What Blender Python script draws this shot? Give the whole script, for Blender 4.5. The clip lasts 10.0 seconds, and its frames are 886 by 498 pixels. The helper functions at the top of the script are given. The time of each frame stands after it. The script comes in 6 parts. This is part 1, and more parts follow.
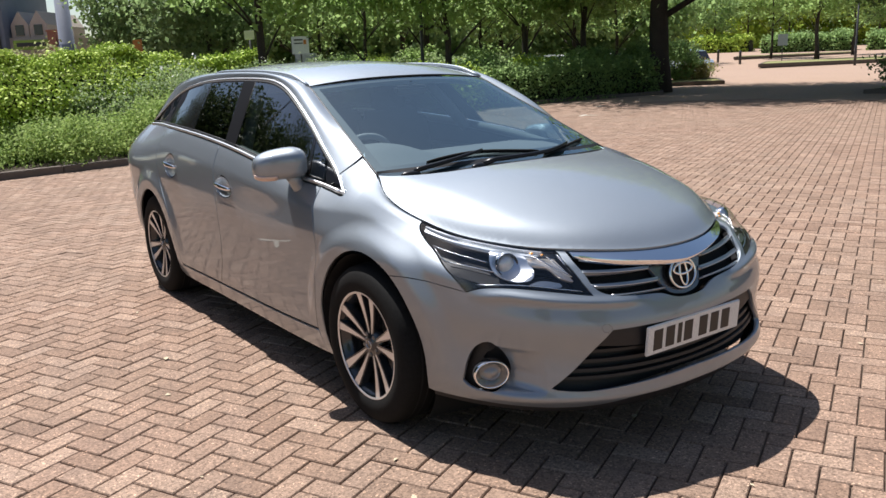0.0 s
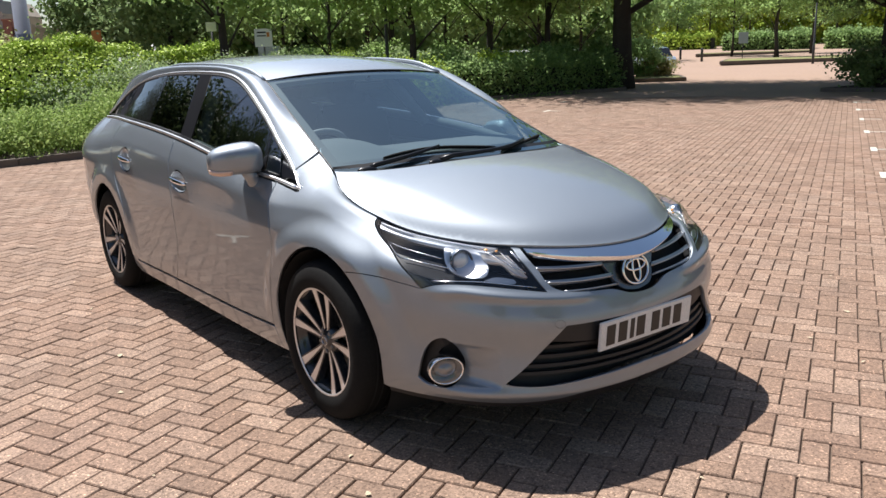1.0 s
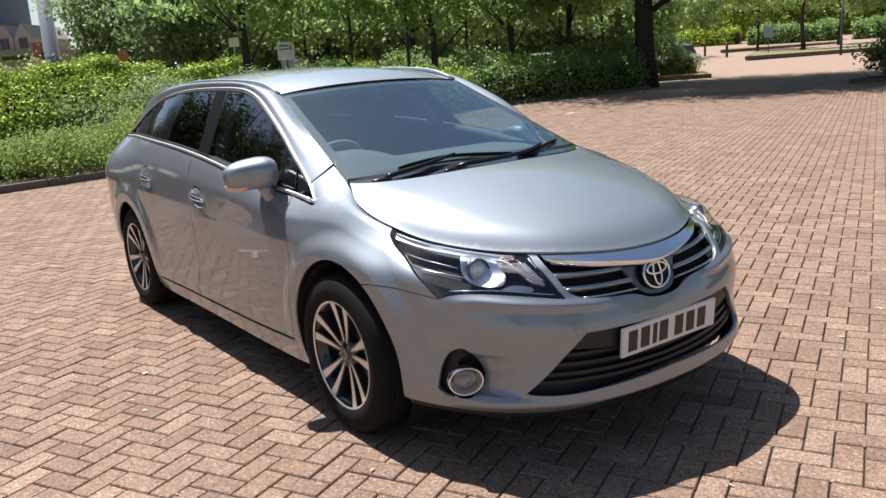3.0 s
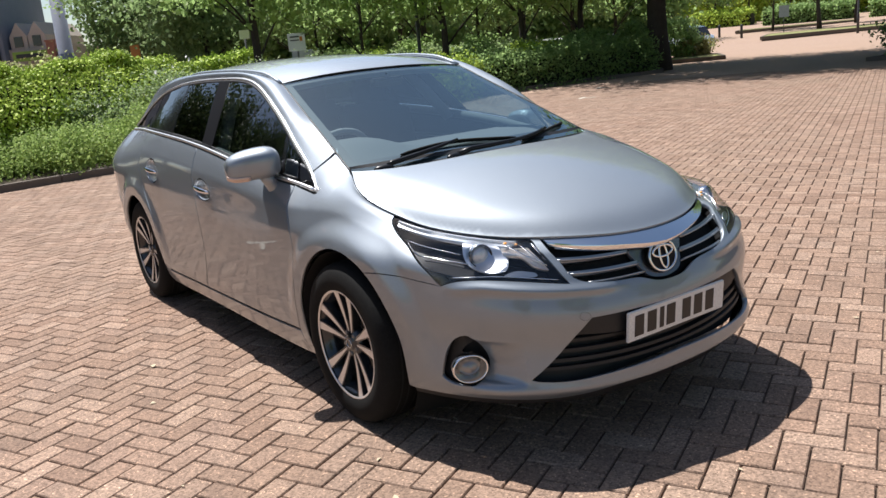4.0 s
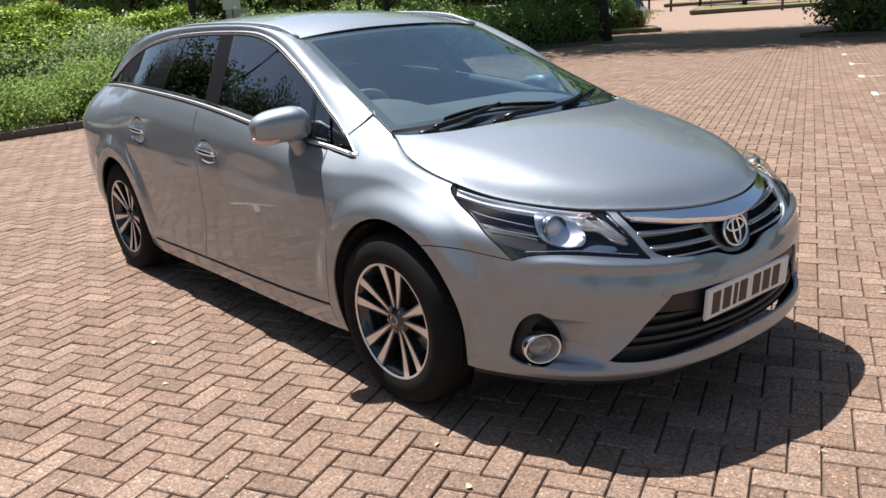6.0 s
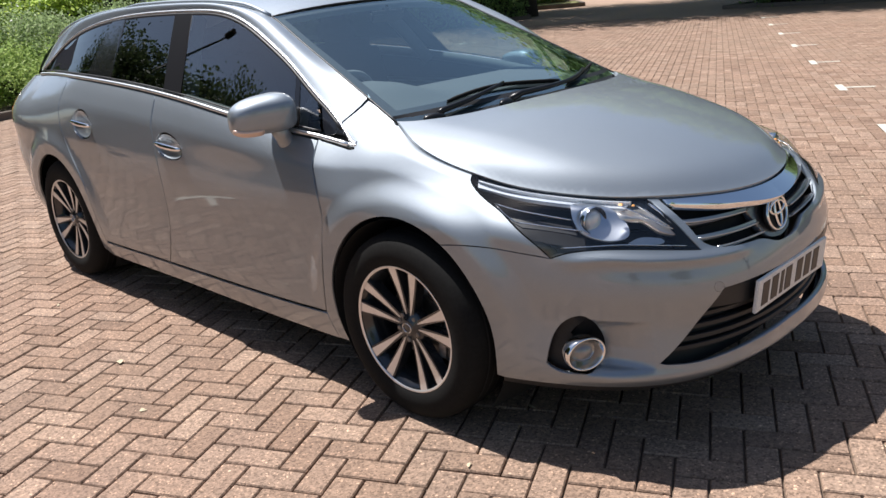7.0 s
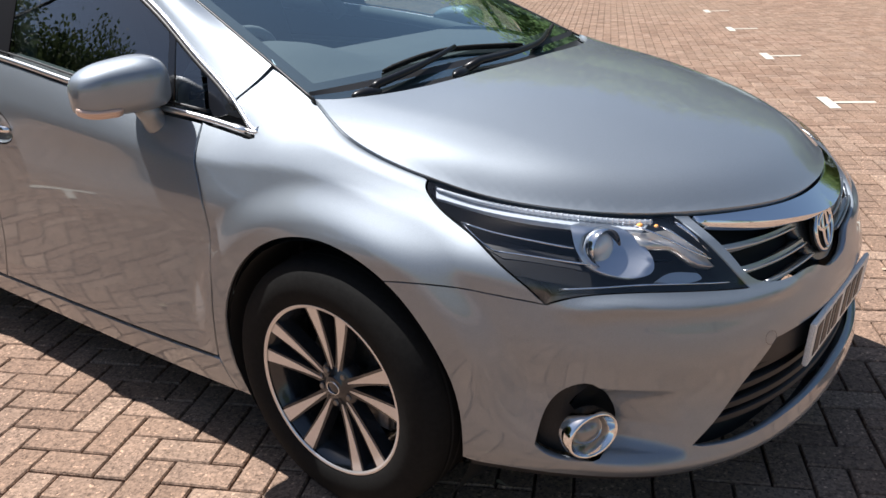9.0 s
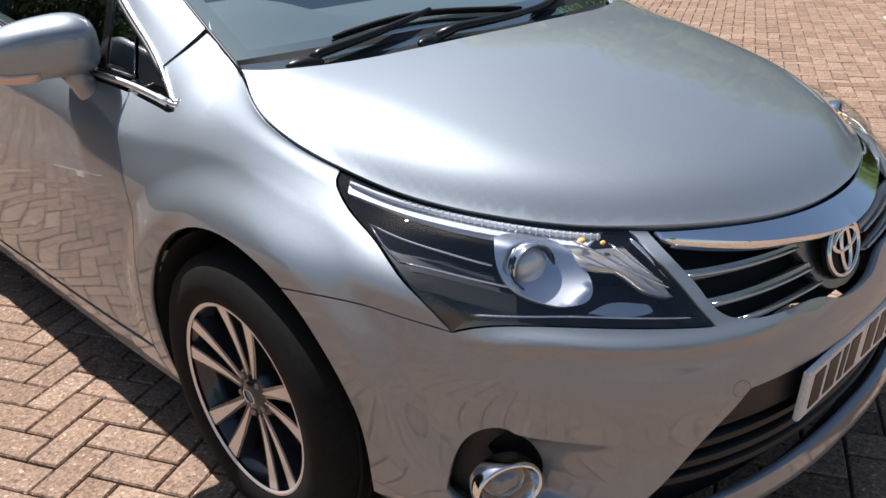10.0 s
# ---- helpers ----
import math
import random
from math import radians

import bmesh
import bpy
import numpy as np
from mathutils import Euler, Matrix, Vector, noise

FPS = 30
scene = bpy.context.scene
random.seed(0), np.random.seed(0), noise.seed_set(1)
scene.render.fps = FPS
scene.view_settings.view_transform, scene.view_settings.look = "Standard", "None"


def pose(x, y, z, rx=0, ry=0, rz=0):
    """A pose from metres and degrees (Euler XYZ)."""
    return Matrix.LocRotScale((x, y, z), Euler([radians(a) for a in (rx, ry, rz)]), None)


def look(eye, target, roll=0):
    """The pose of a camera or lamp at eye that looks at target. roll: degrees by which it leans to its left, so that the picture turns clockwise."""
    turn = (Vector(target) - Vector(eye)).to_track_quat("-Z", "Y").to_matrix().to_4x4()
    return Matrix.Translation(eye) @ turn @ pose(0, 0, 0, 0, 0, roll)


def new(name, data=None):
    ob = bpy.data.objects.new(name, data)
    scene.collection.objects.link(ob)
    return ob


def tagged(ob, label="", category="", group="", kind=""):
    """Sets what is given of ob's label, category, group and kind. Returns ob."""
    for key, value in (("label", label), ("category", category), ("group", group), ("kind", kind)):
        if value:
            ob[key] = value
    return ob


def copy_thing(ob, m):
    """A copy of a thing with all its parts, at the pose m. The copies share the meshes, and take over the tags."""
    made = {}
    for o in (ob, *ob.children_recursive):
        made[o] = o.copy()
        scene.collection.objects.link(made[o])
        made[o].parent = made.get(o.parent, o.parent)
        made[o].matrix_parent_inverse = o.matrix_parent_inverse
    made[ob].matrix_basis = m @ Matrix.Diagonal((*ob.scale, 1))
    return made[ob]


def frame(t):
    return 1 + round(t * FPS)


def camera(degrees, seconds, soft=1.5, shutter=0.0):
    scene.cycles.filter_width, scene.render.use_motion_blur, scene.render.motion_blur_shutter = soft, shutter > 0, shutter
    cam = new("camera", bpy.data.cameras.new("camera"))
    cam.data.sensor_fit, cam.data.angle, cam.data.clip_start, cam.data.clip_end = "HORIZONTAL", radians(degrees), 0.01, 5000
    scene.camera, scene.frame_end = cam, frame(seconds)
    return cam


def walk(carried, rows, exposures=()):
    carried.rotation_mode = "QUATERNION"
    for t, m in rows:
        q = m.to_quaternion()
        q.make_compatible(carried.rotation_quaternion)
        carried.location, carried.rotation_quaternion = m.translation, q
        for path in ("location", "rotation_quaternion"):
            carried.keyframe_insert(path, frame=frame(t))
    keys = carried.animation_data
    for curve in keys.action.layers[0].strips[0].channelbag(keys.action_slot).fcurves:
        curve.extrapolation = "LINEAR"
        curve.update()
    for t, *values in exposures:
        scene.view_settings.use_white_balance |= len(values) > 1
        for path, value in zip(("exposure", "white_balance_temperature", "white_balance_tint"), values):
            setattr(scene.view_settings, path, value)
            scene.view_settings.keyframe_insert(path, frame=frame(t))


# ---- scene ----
cam = camera(56.7, 10.0)
PATH = [
    (0, (2.775, -2.43, 1.443), (1.183, -1.306, 0.996), -2.4),
    (0.5, (2.787, -2.409, 1.441), (1.219, -1.255, 0.982), -2.1),
    (1, (2.798, -2.399, 1.448), (1.258, -1.21, 0.985), -1.8),
    (1.5, (2.803, -2.386, 1.451), (1.263, -1.194, 0.995), -2.1),
    (2, (2.801, -2.377, 1.452), (1.245, -1.2, 1.01), -2.6),
    (2.5, (2.797, -2.366, 1.455), (1.225, -1.211, 1.012), -3.4),
    (4, (2.802, -2.283, 1.432), (1.198, -1.184, 0.963), -5.4),
    (4.5, (2.756, -2.275, 1.428), (1.151, -1.188, 0.935), -6.4),
    (5, (2.624, -2.417, 1.448), (1.069, -1.261, 0.952), -5.0),
    (5.5, (2.494, -2.518, 1.434), (0.983, -1.311, 0.925), -3.3),
    (5.7, (2.445, -2.541, 1.436), (0.949, -1.325, 0.906), -3.2),
    (6.8, (1.987, -2.536, 1.411), (0.585, -1.247, 0.801), -5.1),
    (7, (1.908, -2.554, 1.424), (0.558, -1.214, 0.807), -4.6),
    (7.5, (1.742, -2.504, 1.42), (0.488, -1.072, 0.808), -3.2),
    (8, (1.602, -2.31, 1.389), (0.309, -0.908, 0.786), -3.5),
    (8.5, (1.452, -2.175, 1.356), (0.148, -0.803, 0.71), -4.4),
    (9, (1.294, -2.064, 1.35), (0.148, -0.591, 0.631), -2.6),
    (9.5, (1.285, -1.877, 1.321), (0.177, -0.414, 0.525), -0.9),
    (10, (1.392, -1.588, 1.321), (0.068, -0.323, 0.515), -2.7),
]
walk(cam, [(t, look(eye, target, roll)) for t, eye, target, roll in PATH])

# ---- light ----
SUN_EL, SUN_TURN = 64.0, 185.0  # degrees: height, and bearing from +x towards +y
world = bpy.data.worlds.new("sky")
scene.world = world
world.use_nodes = True
wn = world.node_tree.nodes
sky = wn.new("ShaderNodeTexSky")
sky.sky_type, sky.sun_disc = "NISHITA", False
sky.sun_elevation, sky.sun_rotation = radians(SUN_EL), radians(90.0 - SUN_TURN)
sky.air_density, sky.dust_density, sky.ozone_density = 1.0, 1.0, 1.0
world.node_tree.links.new(sky.outputs[0], wn["Background"].inputs[0])
wn["Background"].inputs[1].default_value = 0.064
sun = new("sun", bpy.data.lights.new("sun", "SUN"))
sun.data.energy, sun.data.angle, sun.data.color = 5.0, radians(0.53), (1.0, 0.968, 0.952)
_e, _a = radians(SUN_EL), radians(SUN_TURN)
SUN_FROM = Vector((math.cos(_e) * math.cos(_a), math.cos(_e) * math.sin(_a), math.sin(_e)))
sun.matrix_world = look(SUN_FROM * 60, (0, 0, 0))
scene.view_settings.exposure = 0.87


# ---- materials ----
def material(name, colour, rough=0.5, metal=0.0, coat=0.0, spec=0.5):
    m = bpy.data.materials.new(name)
    m.use_nodes = True
    b = m.node_tree.nodes["Principled BSDF"]
    b.inputs["Base Color"].default_value = (*colour, 1)
    b.inputs["Roughness"].default_value = rough
    b.inputs["Metallic"].default_value = metal
    b.inputs["Coat Weight"].default_value = coat
    b.inputs["Coat Roughness"].default_value = 0.02
    b.inputs["Specular IOR Level"].default_value = spec
    return m


def add(m, kind, **inputs):
    n = m.node_tree.nodes.new("ShaderNode" + kind)
    for k, v in inputs.items():
        n.inputs[k.replace("_", " ")].default_value = v
    return n


def join(m, a, b):
    m.node_tree.links.new(a, b)


def ramp(m, fac, stops):
    n = m.node_tree.nodes.new("ShaderNodeValToRGB")
    el = n.color_ramp.elements
    while len(el) < len(stops):
        el.new(0.5)
    for e, (p, c) in zip(el, stops):
        e.position, e.color = p, (*c, 1)
    join(m, fac, n.inputs[0])
    return n.outputs[0]


def mixed(m, fac, a, b, how="MIX"):
    n = m.node_tree.nodes.new("ShaderNodeMix")
    n.data_type, n.blend_type = "RGBA", how
    for sock, val in ((n.inputs[0], fac), (n.inputs[6], a), (n.inputs[7], b)):
        if isinstance(val, (int, float)):
            sock.default_value = val
        elif isinstance(val, tuple):
            sock.default_value = (*val, 1)
        else:
            join(m, val, sock)
    return n.outputs[2]


def place(m):
    return m.node_tree.nodes.new("ShaderNodeTexCoord").outputs["Object"]


def noise_of(m, scale, detail=4.0, where=None, rough=0.55):
    n = add(m, "TexNoise", Scale=scale, Detail=detail, Roughness=rough)
    join(m, where or place(m), n.inputs["Vector"])
    return n.outputs["Fac"]


def bump(m, height, strength, distance=0.002):
    n = add(m, "Bump", Strength=strength, Distance=distance)
    join(m, height, n.inputs["Height"])
    b = m.node_tree.nodes["Principled BSDF"]
    join(m, n.outputs[0], b.inputs["Normal"])


def surface(name, dark, light, scale, rough=0.7, grain=60.0, relief=0.3, depth=0.003, coat=0.0, spec=0.4):
    """A worn matt surface: two tones in patches, with fine grain and relief."""
    m = material(name, light, rough, 0, coat, spec)
    b = m.node_tree.nodes["Principled BSDF"]
    big, fine = noise_of(m, scale, 5), noise_of(m, grain, 3)
    c = mixed(m, big, dark, light)
    c = mixed(m, 0.35, c, ramp(m, fine, ((0.3, tuple(v * 0.55 for v in dark)), (0.7, tuple(min(1, v * 1.35) for v in light)))))
    join(m, c, b.inputs["Base Color"])
    bump(m, fine, relief, depth)
    return m


PAINT = material("silver_paint", (0.40, 0.41, 0.40), 0.3, 0.80, 1.0)
PAINT.node_tree.nodes["Principled BSDF"].inputs["Coat IOR"].default_value = 1.70
PAINT.node_tree.nodes["Principled BSDF"].inputs["Coat Roughness"].default_value = 0.045
_b = PAINT.node_tree.nodes["Principled BSDF"]
_f = noise_of(PAINT, 1400, 1)
join(PAINT, ramp(PAINT, _f, ((0.35, (0.203, 0.229, 0.253)), (0.65, (0.290, 0.323, 0.356)))), _b.inputs["Base Color"])
_r = add(PAINT, "MapRange", To_Min=0.53, To_Max=0.59)
join(PAINT, noise_of(PAINT, 3.0, 3), _r.inputs["Value"])
join(PAINT, _r.outputs[0], _b.inputs["Roughness"])
TRIM_BRIGHT = material("bright_trim", (0.80, 0.81, 0.82), 0.34, 1.0)
CHROME = material("chrome", (0.80, 0.81, 0.82), 0.06, 1.0)
SATIN = material("satin_silver", (0.50, 0.51, 0.52), 0.28, 1.0)
SLAT_SATIN = material("slat_satin", (0.34, 0.345, 0.35), 0.30, 0.95)
DARK_SATIN = material("dark_satin", (0.16, 0.165, 0.17), 0.25, 0.9)
REFLECTOR = material("lamp_reflector", (0.58, 0.62, 0.67), 0.25, 0.0, 1.0)
LAMP_GLASS = material("lamp_glass", (0.62, 0.66, 0.70), 0.08, 0.25, 1.0)
STRIP_PALE = material("strip_pale", (0.46, 0.50, 0.55), 0.35, 0.0, 1.0)
INDICATOR_LENS = material("indicator_lens", (0.62, 0.45, 0.36), 0.15, 0.2, 0.8)
FOG_GLASS = material("fog_glass", (0.22, 0.22, 0.22), 0.08, 0.3, 1.0)
MIRROR_SILVER = material("silvered_reflector", (0.56, 0.59, 0.64), 0.30, 1.0)
INDICATOR_SILVER = material("indicator_silver", (0.60, 0.57, 0.54), 0.30, 0.85)
LED_CLEAR = material("clear_led_lens", (0.90, 0.92, 0.95), 0.15, 0.3, 1.0)
HOUSING = material("lamp_housing", (0.010, 0.010, 0.011), 0.5, 0, 0, 0.2)
PILLAR_BLACK = material("pillar_black", (0.007, 0.007, 0.008), 0.55, 0, 0, 0.05)
WIPER_BLACK = material("wiper_black", (0.006, 0.006, 0.007), 0.32, 0, 0, 0.3)
ALLOY = material("machined_alloy", (0.72, 0.70, 0.69), 0.30, 0.75)
DARK_ALLOY = material("dark_grey_alloy", (0.022, 0.024, 0.028), 0.22, 0.3, 0.6)
STEEL = surface("brake_steel", (0.16, 0.15, 0.14), (0.34, 0.33, 0.32), 30, 0.4)
STEEL.node_tree.nodes["Principled BSDF"].inputs["Metallic"].default_value = 0.9
RUBBER = surface("tyre_rubber", (0.005, 0.005, 0.005), (0.010, 0.010, 0.0095), 14, 0.85, 90, 0.25, 0.001, 0.0, 0.18)
PLASTIC = surface("black_plastic", (0.010, 0.010, 0.011), (0.020, 0.020, 0.021), 20, 0.5, 260, 0.2, 0.0006)
GLOSS_BLACK = material("gloss_black", (0.008, 0.008, 0.009), 0.12, 0, 0.5)
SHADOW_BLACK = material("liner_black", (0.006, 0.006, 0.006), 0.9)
TRIM = surface("grey_trim", (0.12, 0.125, 0.13), (0.17, 0.175, 0.18), 12, 0.8, 300, 0.3, 0.001)
DASH = surface("dash_top", (0.055, 0.060, 0.062), (0.080, 0.086, 0.088), 12, 0.8, 300, 0.3, 0.001)
CLOTH = surface("dark_cloth", (0.012, 0.012, 0.014), (0.024, 0.024, 0.027), 10, 0.95, 400, 0.2, 0.001, 0.0, 0.0)
LINING = surface("roof_lining", (0.42, 0.42, 0.40), (0.5, 0.5, 0.48), 10, 0.95, 300, 0.2, 0.001)
AMBER = material("amber_lens", (0.90, 0.40, 0.10), 0.2)
RED = material("red_lens", (0.35, 0.01, 0.008), 0.12, 0, 0.6)
WHITE_BOARD = surface("white_board", (0.66, 0.66, 0.64), (0.74, 0.74, 0.72), 8, 0.4, 200, 0.05, 0.0005)
INK = material("black_ink", (0.012, 0.012, 0.012), 0.45)


def glass(name, tint, base=0.05, gloss=0.0, sheen=(1, 1, 1)):
    """A thin pane: clear and tinted face on, a mirror at a glancing angle."""
    m = bpy.data.materials.new(name)
    m.use_nodes = True
    t = m.node_tree
    t.nodes.remove(t.nodes["Principled BSDF"])
    out = t.nodes["Material Output"]
    see, shine, mix = add(m, "BsdfTransparent"), add(m, "BsdfGlossy", Roughness=gloss), add(m, "MixShader")
    see.inputs[0].default_value = (*tint, 1)
    shine.inputs[0].default_value = (*sheen, 1)
    edge, power, fit = add(m, "LayerWeight", Blend=0.5), add(m, "Math"), add(m, "MapRange", To_Min=base)
    power.operation = "POWER"
    power.inputs[1].default_value = 5.0
    join(m, edge.outputs["Facing"], power.inputs[0])
    join(m, power.outputs[0], fit.inputs["Value"])
    join(m, fit.outputs[0], mix.inputs[0])
    join(m, see.outputs[0], mix.inputs[1])
    join(m, shine.outputs[0], mix.inputs[2])
    join(m, mix.outputs[0], out.inputs[0])
    return m


SCREEN_GLASS = glass("windscreen_glass", (0.70, 0.88, 0.90), 0.25, 0.0, (0.84, 1.0, 1.0))
DOOR_GLASS = glass("front_door_glass", (0.52, 0.60, 0.60), 0.17)
DARK_GLASS = glass("privacy_glass", (0.05, 0.06, 0.06), 0.14)
LENS = glass("lamp_lens", (0.94, 0.95, 0.96), 0.055)


def leaf_material(name, dark, light, shine=0.4, through_light=0.55):
    m = material(name, light, shine + .2, 0, 0, 0.2)
    t = m.node_tree
    b = t.nodes["Principled BSDF"]
    isl = t.nodes.new("ShaderNodeNewGeometry").outputs["Random Per Island"]
    c = ramp(m, isl, ((0.0, dark), (0.55, tuple((a + d) / 2 for a, d in zip(dark, light))), (1.0, light)))
    c = mixed(m, noise_of(m, 0.9, 3), c, mixed(m, 0.6, c, light), "MIX")
    join(m, c, b.inputs["Base Color"])
    tr, mix = add(m, "BsdfTranslucent"), add(m, "MixShader")
    join(m, mixed(m, 0.5, c, (0.33, 0.47, 0.21)), tr.inputs[0])
    mix.inputs[0].default_value = through_light
    join(m, b.outputs[0], mix.inputs[1])
    join(m, tr.outputs[0], mix.inputs[2])
    join(m, mix.outputs[0], t.nodes["Material Output"].inputs[0])
    return m


LEAF_DARK = leaf_material("leaf_dark", (0.046, 0.082, 0.026), (0.215, 0.300, 0.105), 0.4, 0.48)
LEAF_MID = leaf_material("leaf_mid", (0.052, 0.098, 0.026), (0.275, 0.395, 0.120), 0.4, 0.58)
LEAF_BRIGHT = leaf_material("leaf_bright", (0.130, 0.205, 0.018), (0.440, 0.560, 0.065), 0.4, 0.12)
LEAF_GREY = leaf_material("leaf_shrub", (0.085, 0.130, 0.050), (0.380, 0.450, 0.220), 0.4, 0.42)
LEAF_LOW = leaf_material("leaf_ground_shrub", (0.110, 0.172, 0.030), (0.370, 0.475, 0.105), 0.4, 0.36)
# darkened leaf copy: the shaded side of backlit trees is put into its colour
LEAF_SHADED = leaf_material("leaf_shaded", (0.022, 0.040, 0.012), (0.060, 0.090, 0.026), 0.5, 0.12)
LEAF_RUST = leaf_material("leaf_rust", (0.16, 0.10, 0.04), (0.34, 0.26, 0.11))
# brighter leaf copy: sunlight is put into its colour
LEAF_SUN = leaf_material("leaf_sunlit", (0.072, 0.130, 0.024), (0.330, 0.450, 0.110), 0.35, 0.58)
FLOWER = material("white_flower", (0.78, 0.78, 0.70), 0.6)
BARK = surface("bark", (0.020, 0.016, 0.012), (0.060, 0.048, 0.036), 5, 0.9, 40, 0.8, 0.02)
SOIL = surface("soil", (0.035, 0.026, 0.018), (0.075, 0.055, 0.036), 1.5, 0.95, 30, 0.8, 0.02)
GRASS = surface("dry_grass", (0.10, 0.12, 0.03), (0.24, 0.22, 0.09), 1.2, 0.9, 25, 0.8, 0.03)
KERB = surface("kerb_stone", (0.085, 0.068, 0.056), (0.16, 0.13, 0.105), 2, 0.85, 80, 0.5, 0.004)
PAINT_WHITE = surface("road_paint", (0.36, 0.34, 0.28), (0.58, 0.56, 0.49), 9, 0.8, 120, 0.5, 0.002)


def paving_material(name, by):
    """Block paving with exposed grit; each block has its own tone."""
    m = material(name, (0.36, 0.22, 0.16), 0.85, 0, 0, 0.3)
    t = m.node_tree
    b = t.nodes["Principled BSDF"]
    rnd = t.nodes.new("ShaderNodeObjectInfo").outputs["Random"] if by == "object" else t.nodes.new("ShaderNodeNewGeometry").outputs["Random Per Island"]
    pos = t.nodes.new("ShaderNodeNewGeometry").outputs["Position"]
    tone = ramp(m, rnd, ((0.0, (0.202, 0.129, 0.092)), (0.35, (0.243, 0.160, 0.116)), (0.7, (0.270, 0.183, 0.136)), (1.0, (0.316, 0.225, 0.170))))
    stain = noise_of(m, 0.55, 5, pos)
    tone = mixed(m, ramp(m, stain, ((0.35, (0, 0, 0)), (0.7, (0.55, 0.55, 0.55)))), tone, (0.250, 0.184, 0.136))
    wear = noise_of(m, 3.2, 4, pos)
    tone = mixed(m, 1.0, tone, ramp(m, wear, ((0.34, (0.86, 0.86, 0.87)), (0.60, (1.04, 1.03, 1.02)))), "MULTIPLY")
    grit = add(m, "TexVoronoi", Scale=160.0)
    join(m, pos, grit.inputs["Vector"])
    g = ramp(m, grit.outputs["Color"], ((0.0, (0.30, 0.27, 0.25)), (0.45, (0.90, 0.89, 0.88)), (0.84, (1.12, 1.09, 1.05)), (0.95, (2.4, 2.3, 2.15))))
    c = mixed(m, 0.9, tone, g, "MULTIPLY")
    blot = noise_of(m, 55, 4, pos, 0.7)
    c = mixed(m, 1.0, c, ramp(m, blot, ((0.28, (0.62, 0.60, 0.57)), (0.5, (1.0, 1.0, 1.0)), (0.72, (1.30, 1.29, 1.27)))), "MULTIPLY")
    join(m, c, b.inputs["Base Color"])
    bump(m, noise_of(m, 180, 3, pos), 0.8, 0.004)
    return m


BLOCK = paving_material("paving_block", "object")
BLOCKS = paving_material("paving_blocks", "island")
SAND = surface("joint_sand", (0.085, 0.061, 0.044), (0.150, 0.108, 0.079), 4, 0.95, 150, 0.6, 0.003)
FAR_PAVING = surface("far_paving", (0.245, 0.163, 0.116), (0.315, 0.218, 0.158), 0.35, 0.85, 9, 0.2, 0.004)


# ---- mesh helpers ----
def link(name, verts, faces, mat, parent=None, label="", smooth=True, normals=None):
    me = bpy.data.meshes.new(name)
    me.from_pydata([tuple(v) for v in verts], [], [tuple(f) for f in faces])
    me.materials.append(mat)
    me.polygons.foreach_set("use_smooth", [smooth] * len(me.polygons))
    me.update()
    if normals is not None:
        me.normals_split_custom_set_from_vertices([tuple(n) for n in normals])
    ob = new(name, me)
    ob.parent = parent
    if label:
        ob["label"] = label
    return ob


def part(name, bm, mat, parent, label="", smooth=False):
    me = bpy.data.meshes.new(name)
    bm.to_mesh(me)
    bm.free()
    me.materials.append(mat)
    me.polygons.foreach_set("use_smooth", [smooth] * len(me.polygons))
    ob = new(name, me)
    ob.parent = parent
    if label:
        ob["label"] = label
    return ob


def thing(name, label, category, group="", at=(0, 0, 0), turn=0.0, kind=""):
    ob = new(name)
    ob.empty_display_size = 0.1
    ob.matrix_world = pose(*at, 0, 0, turn)
    return tagged(ob, label, category, group, kind)


def block_bm(boxes, bevel=0.006, seg=2):
    """Bevelled boxes: (centre, size) or (centre, size, matrix)."""
    bm = bmesh.new()
    for c, s, *turn in boxes:
        m = Matrix.Translation(c) @ (turn[0] if turn else Matrix()) @ Matrix.Diagonal((*s, 1))
        bmesh.ops.create_cube(bm, size=1, matrix=m)
    if bevel:
        bmesh.ops.bevel(bm, geom=bm.edges[:], offset=bevel, segments=seg, affect="EDGES", clamp_overlap=True)
    return bm


def tube_data(pts, radii, n=8, cap=True):
    pts = [Vector(p) for p in pts]
    radii = [radii] * len(pts) if isinstance(radii, (int, float)) else radii
    verts, faces = [], []
    side = None
    for i, (p, r) in enumerate(zip(pts, radii)):
        d = (pts[min(i + 1, len(pts) - 1)] - pts[max(i - 1, 0)]).normalized()
        if side is None:
            side = d.orthogonal().normalized()
        side = (side - d * side.dot(d)).normalized()
        up = d.cross(side)
        verts += [p + (side * math.cos(2 * math.pi * k / n) + up * math.sin(2 * math.pi * k / n)) * r for k in range(n)]
    for i in range(len(pts) - 1):
        faces += [(i * n + k, i * n + (k + 1) % n, (i + 1) * n + (k + 1) % n, (i + 1) * n + k) for k in range(n)]
    if cap:
        faces += [tuple(range(n))[::-1], tuple(range(len(pts) * n - n, len(pts) * n))]
    return verts, faces


def lathe_data(profile, n=48):
    """A ring of profile points (radius, y) turned round the y axis."""
    verts = [(r * math.cos(2 * math.pi * k / n), y, r * math.sin(2 * math.pi * k / n)) for r, y in profile for k in range(n)]
    faces = [(i * n + k, (i + 1) * n + k, (i + 1) * n + (k + 1) % n, i * n + (k + 1) % n) for i in range(len(profile) - 1) for k in range(n)]
    return verts, faces


def merge(*datas):
    verts, faces = [], []
    for v, f in datas:
        k = len(verts)
        verts += list(v)
        faces += [tuple(i + k for i in q) for q in f]
    return verts, faces


def moved(data, m):
    return [m @ Vector(v) for v in data[0]], data[1]
from mathutils.geometry import delaunay_2d_cdt


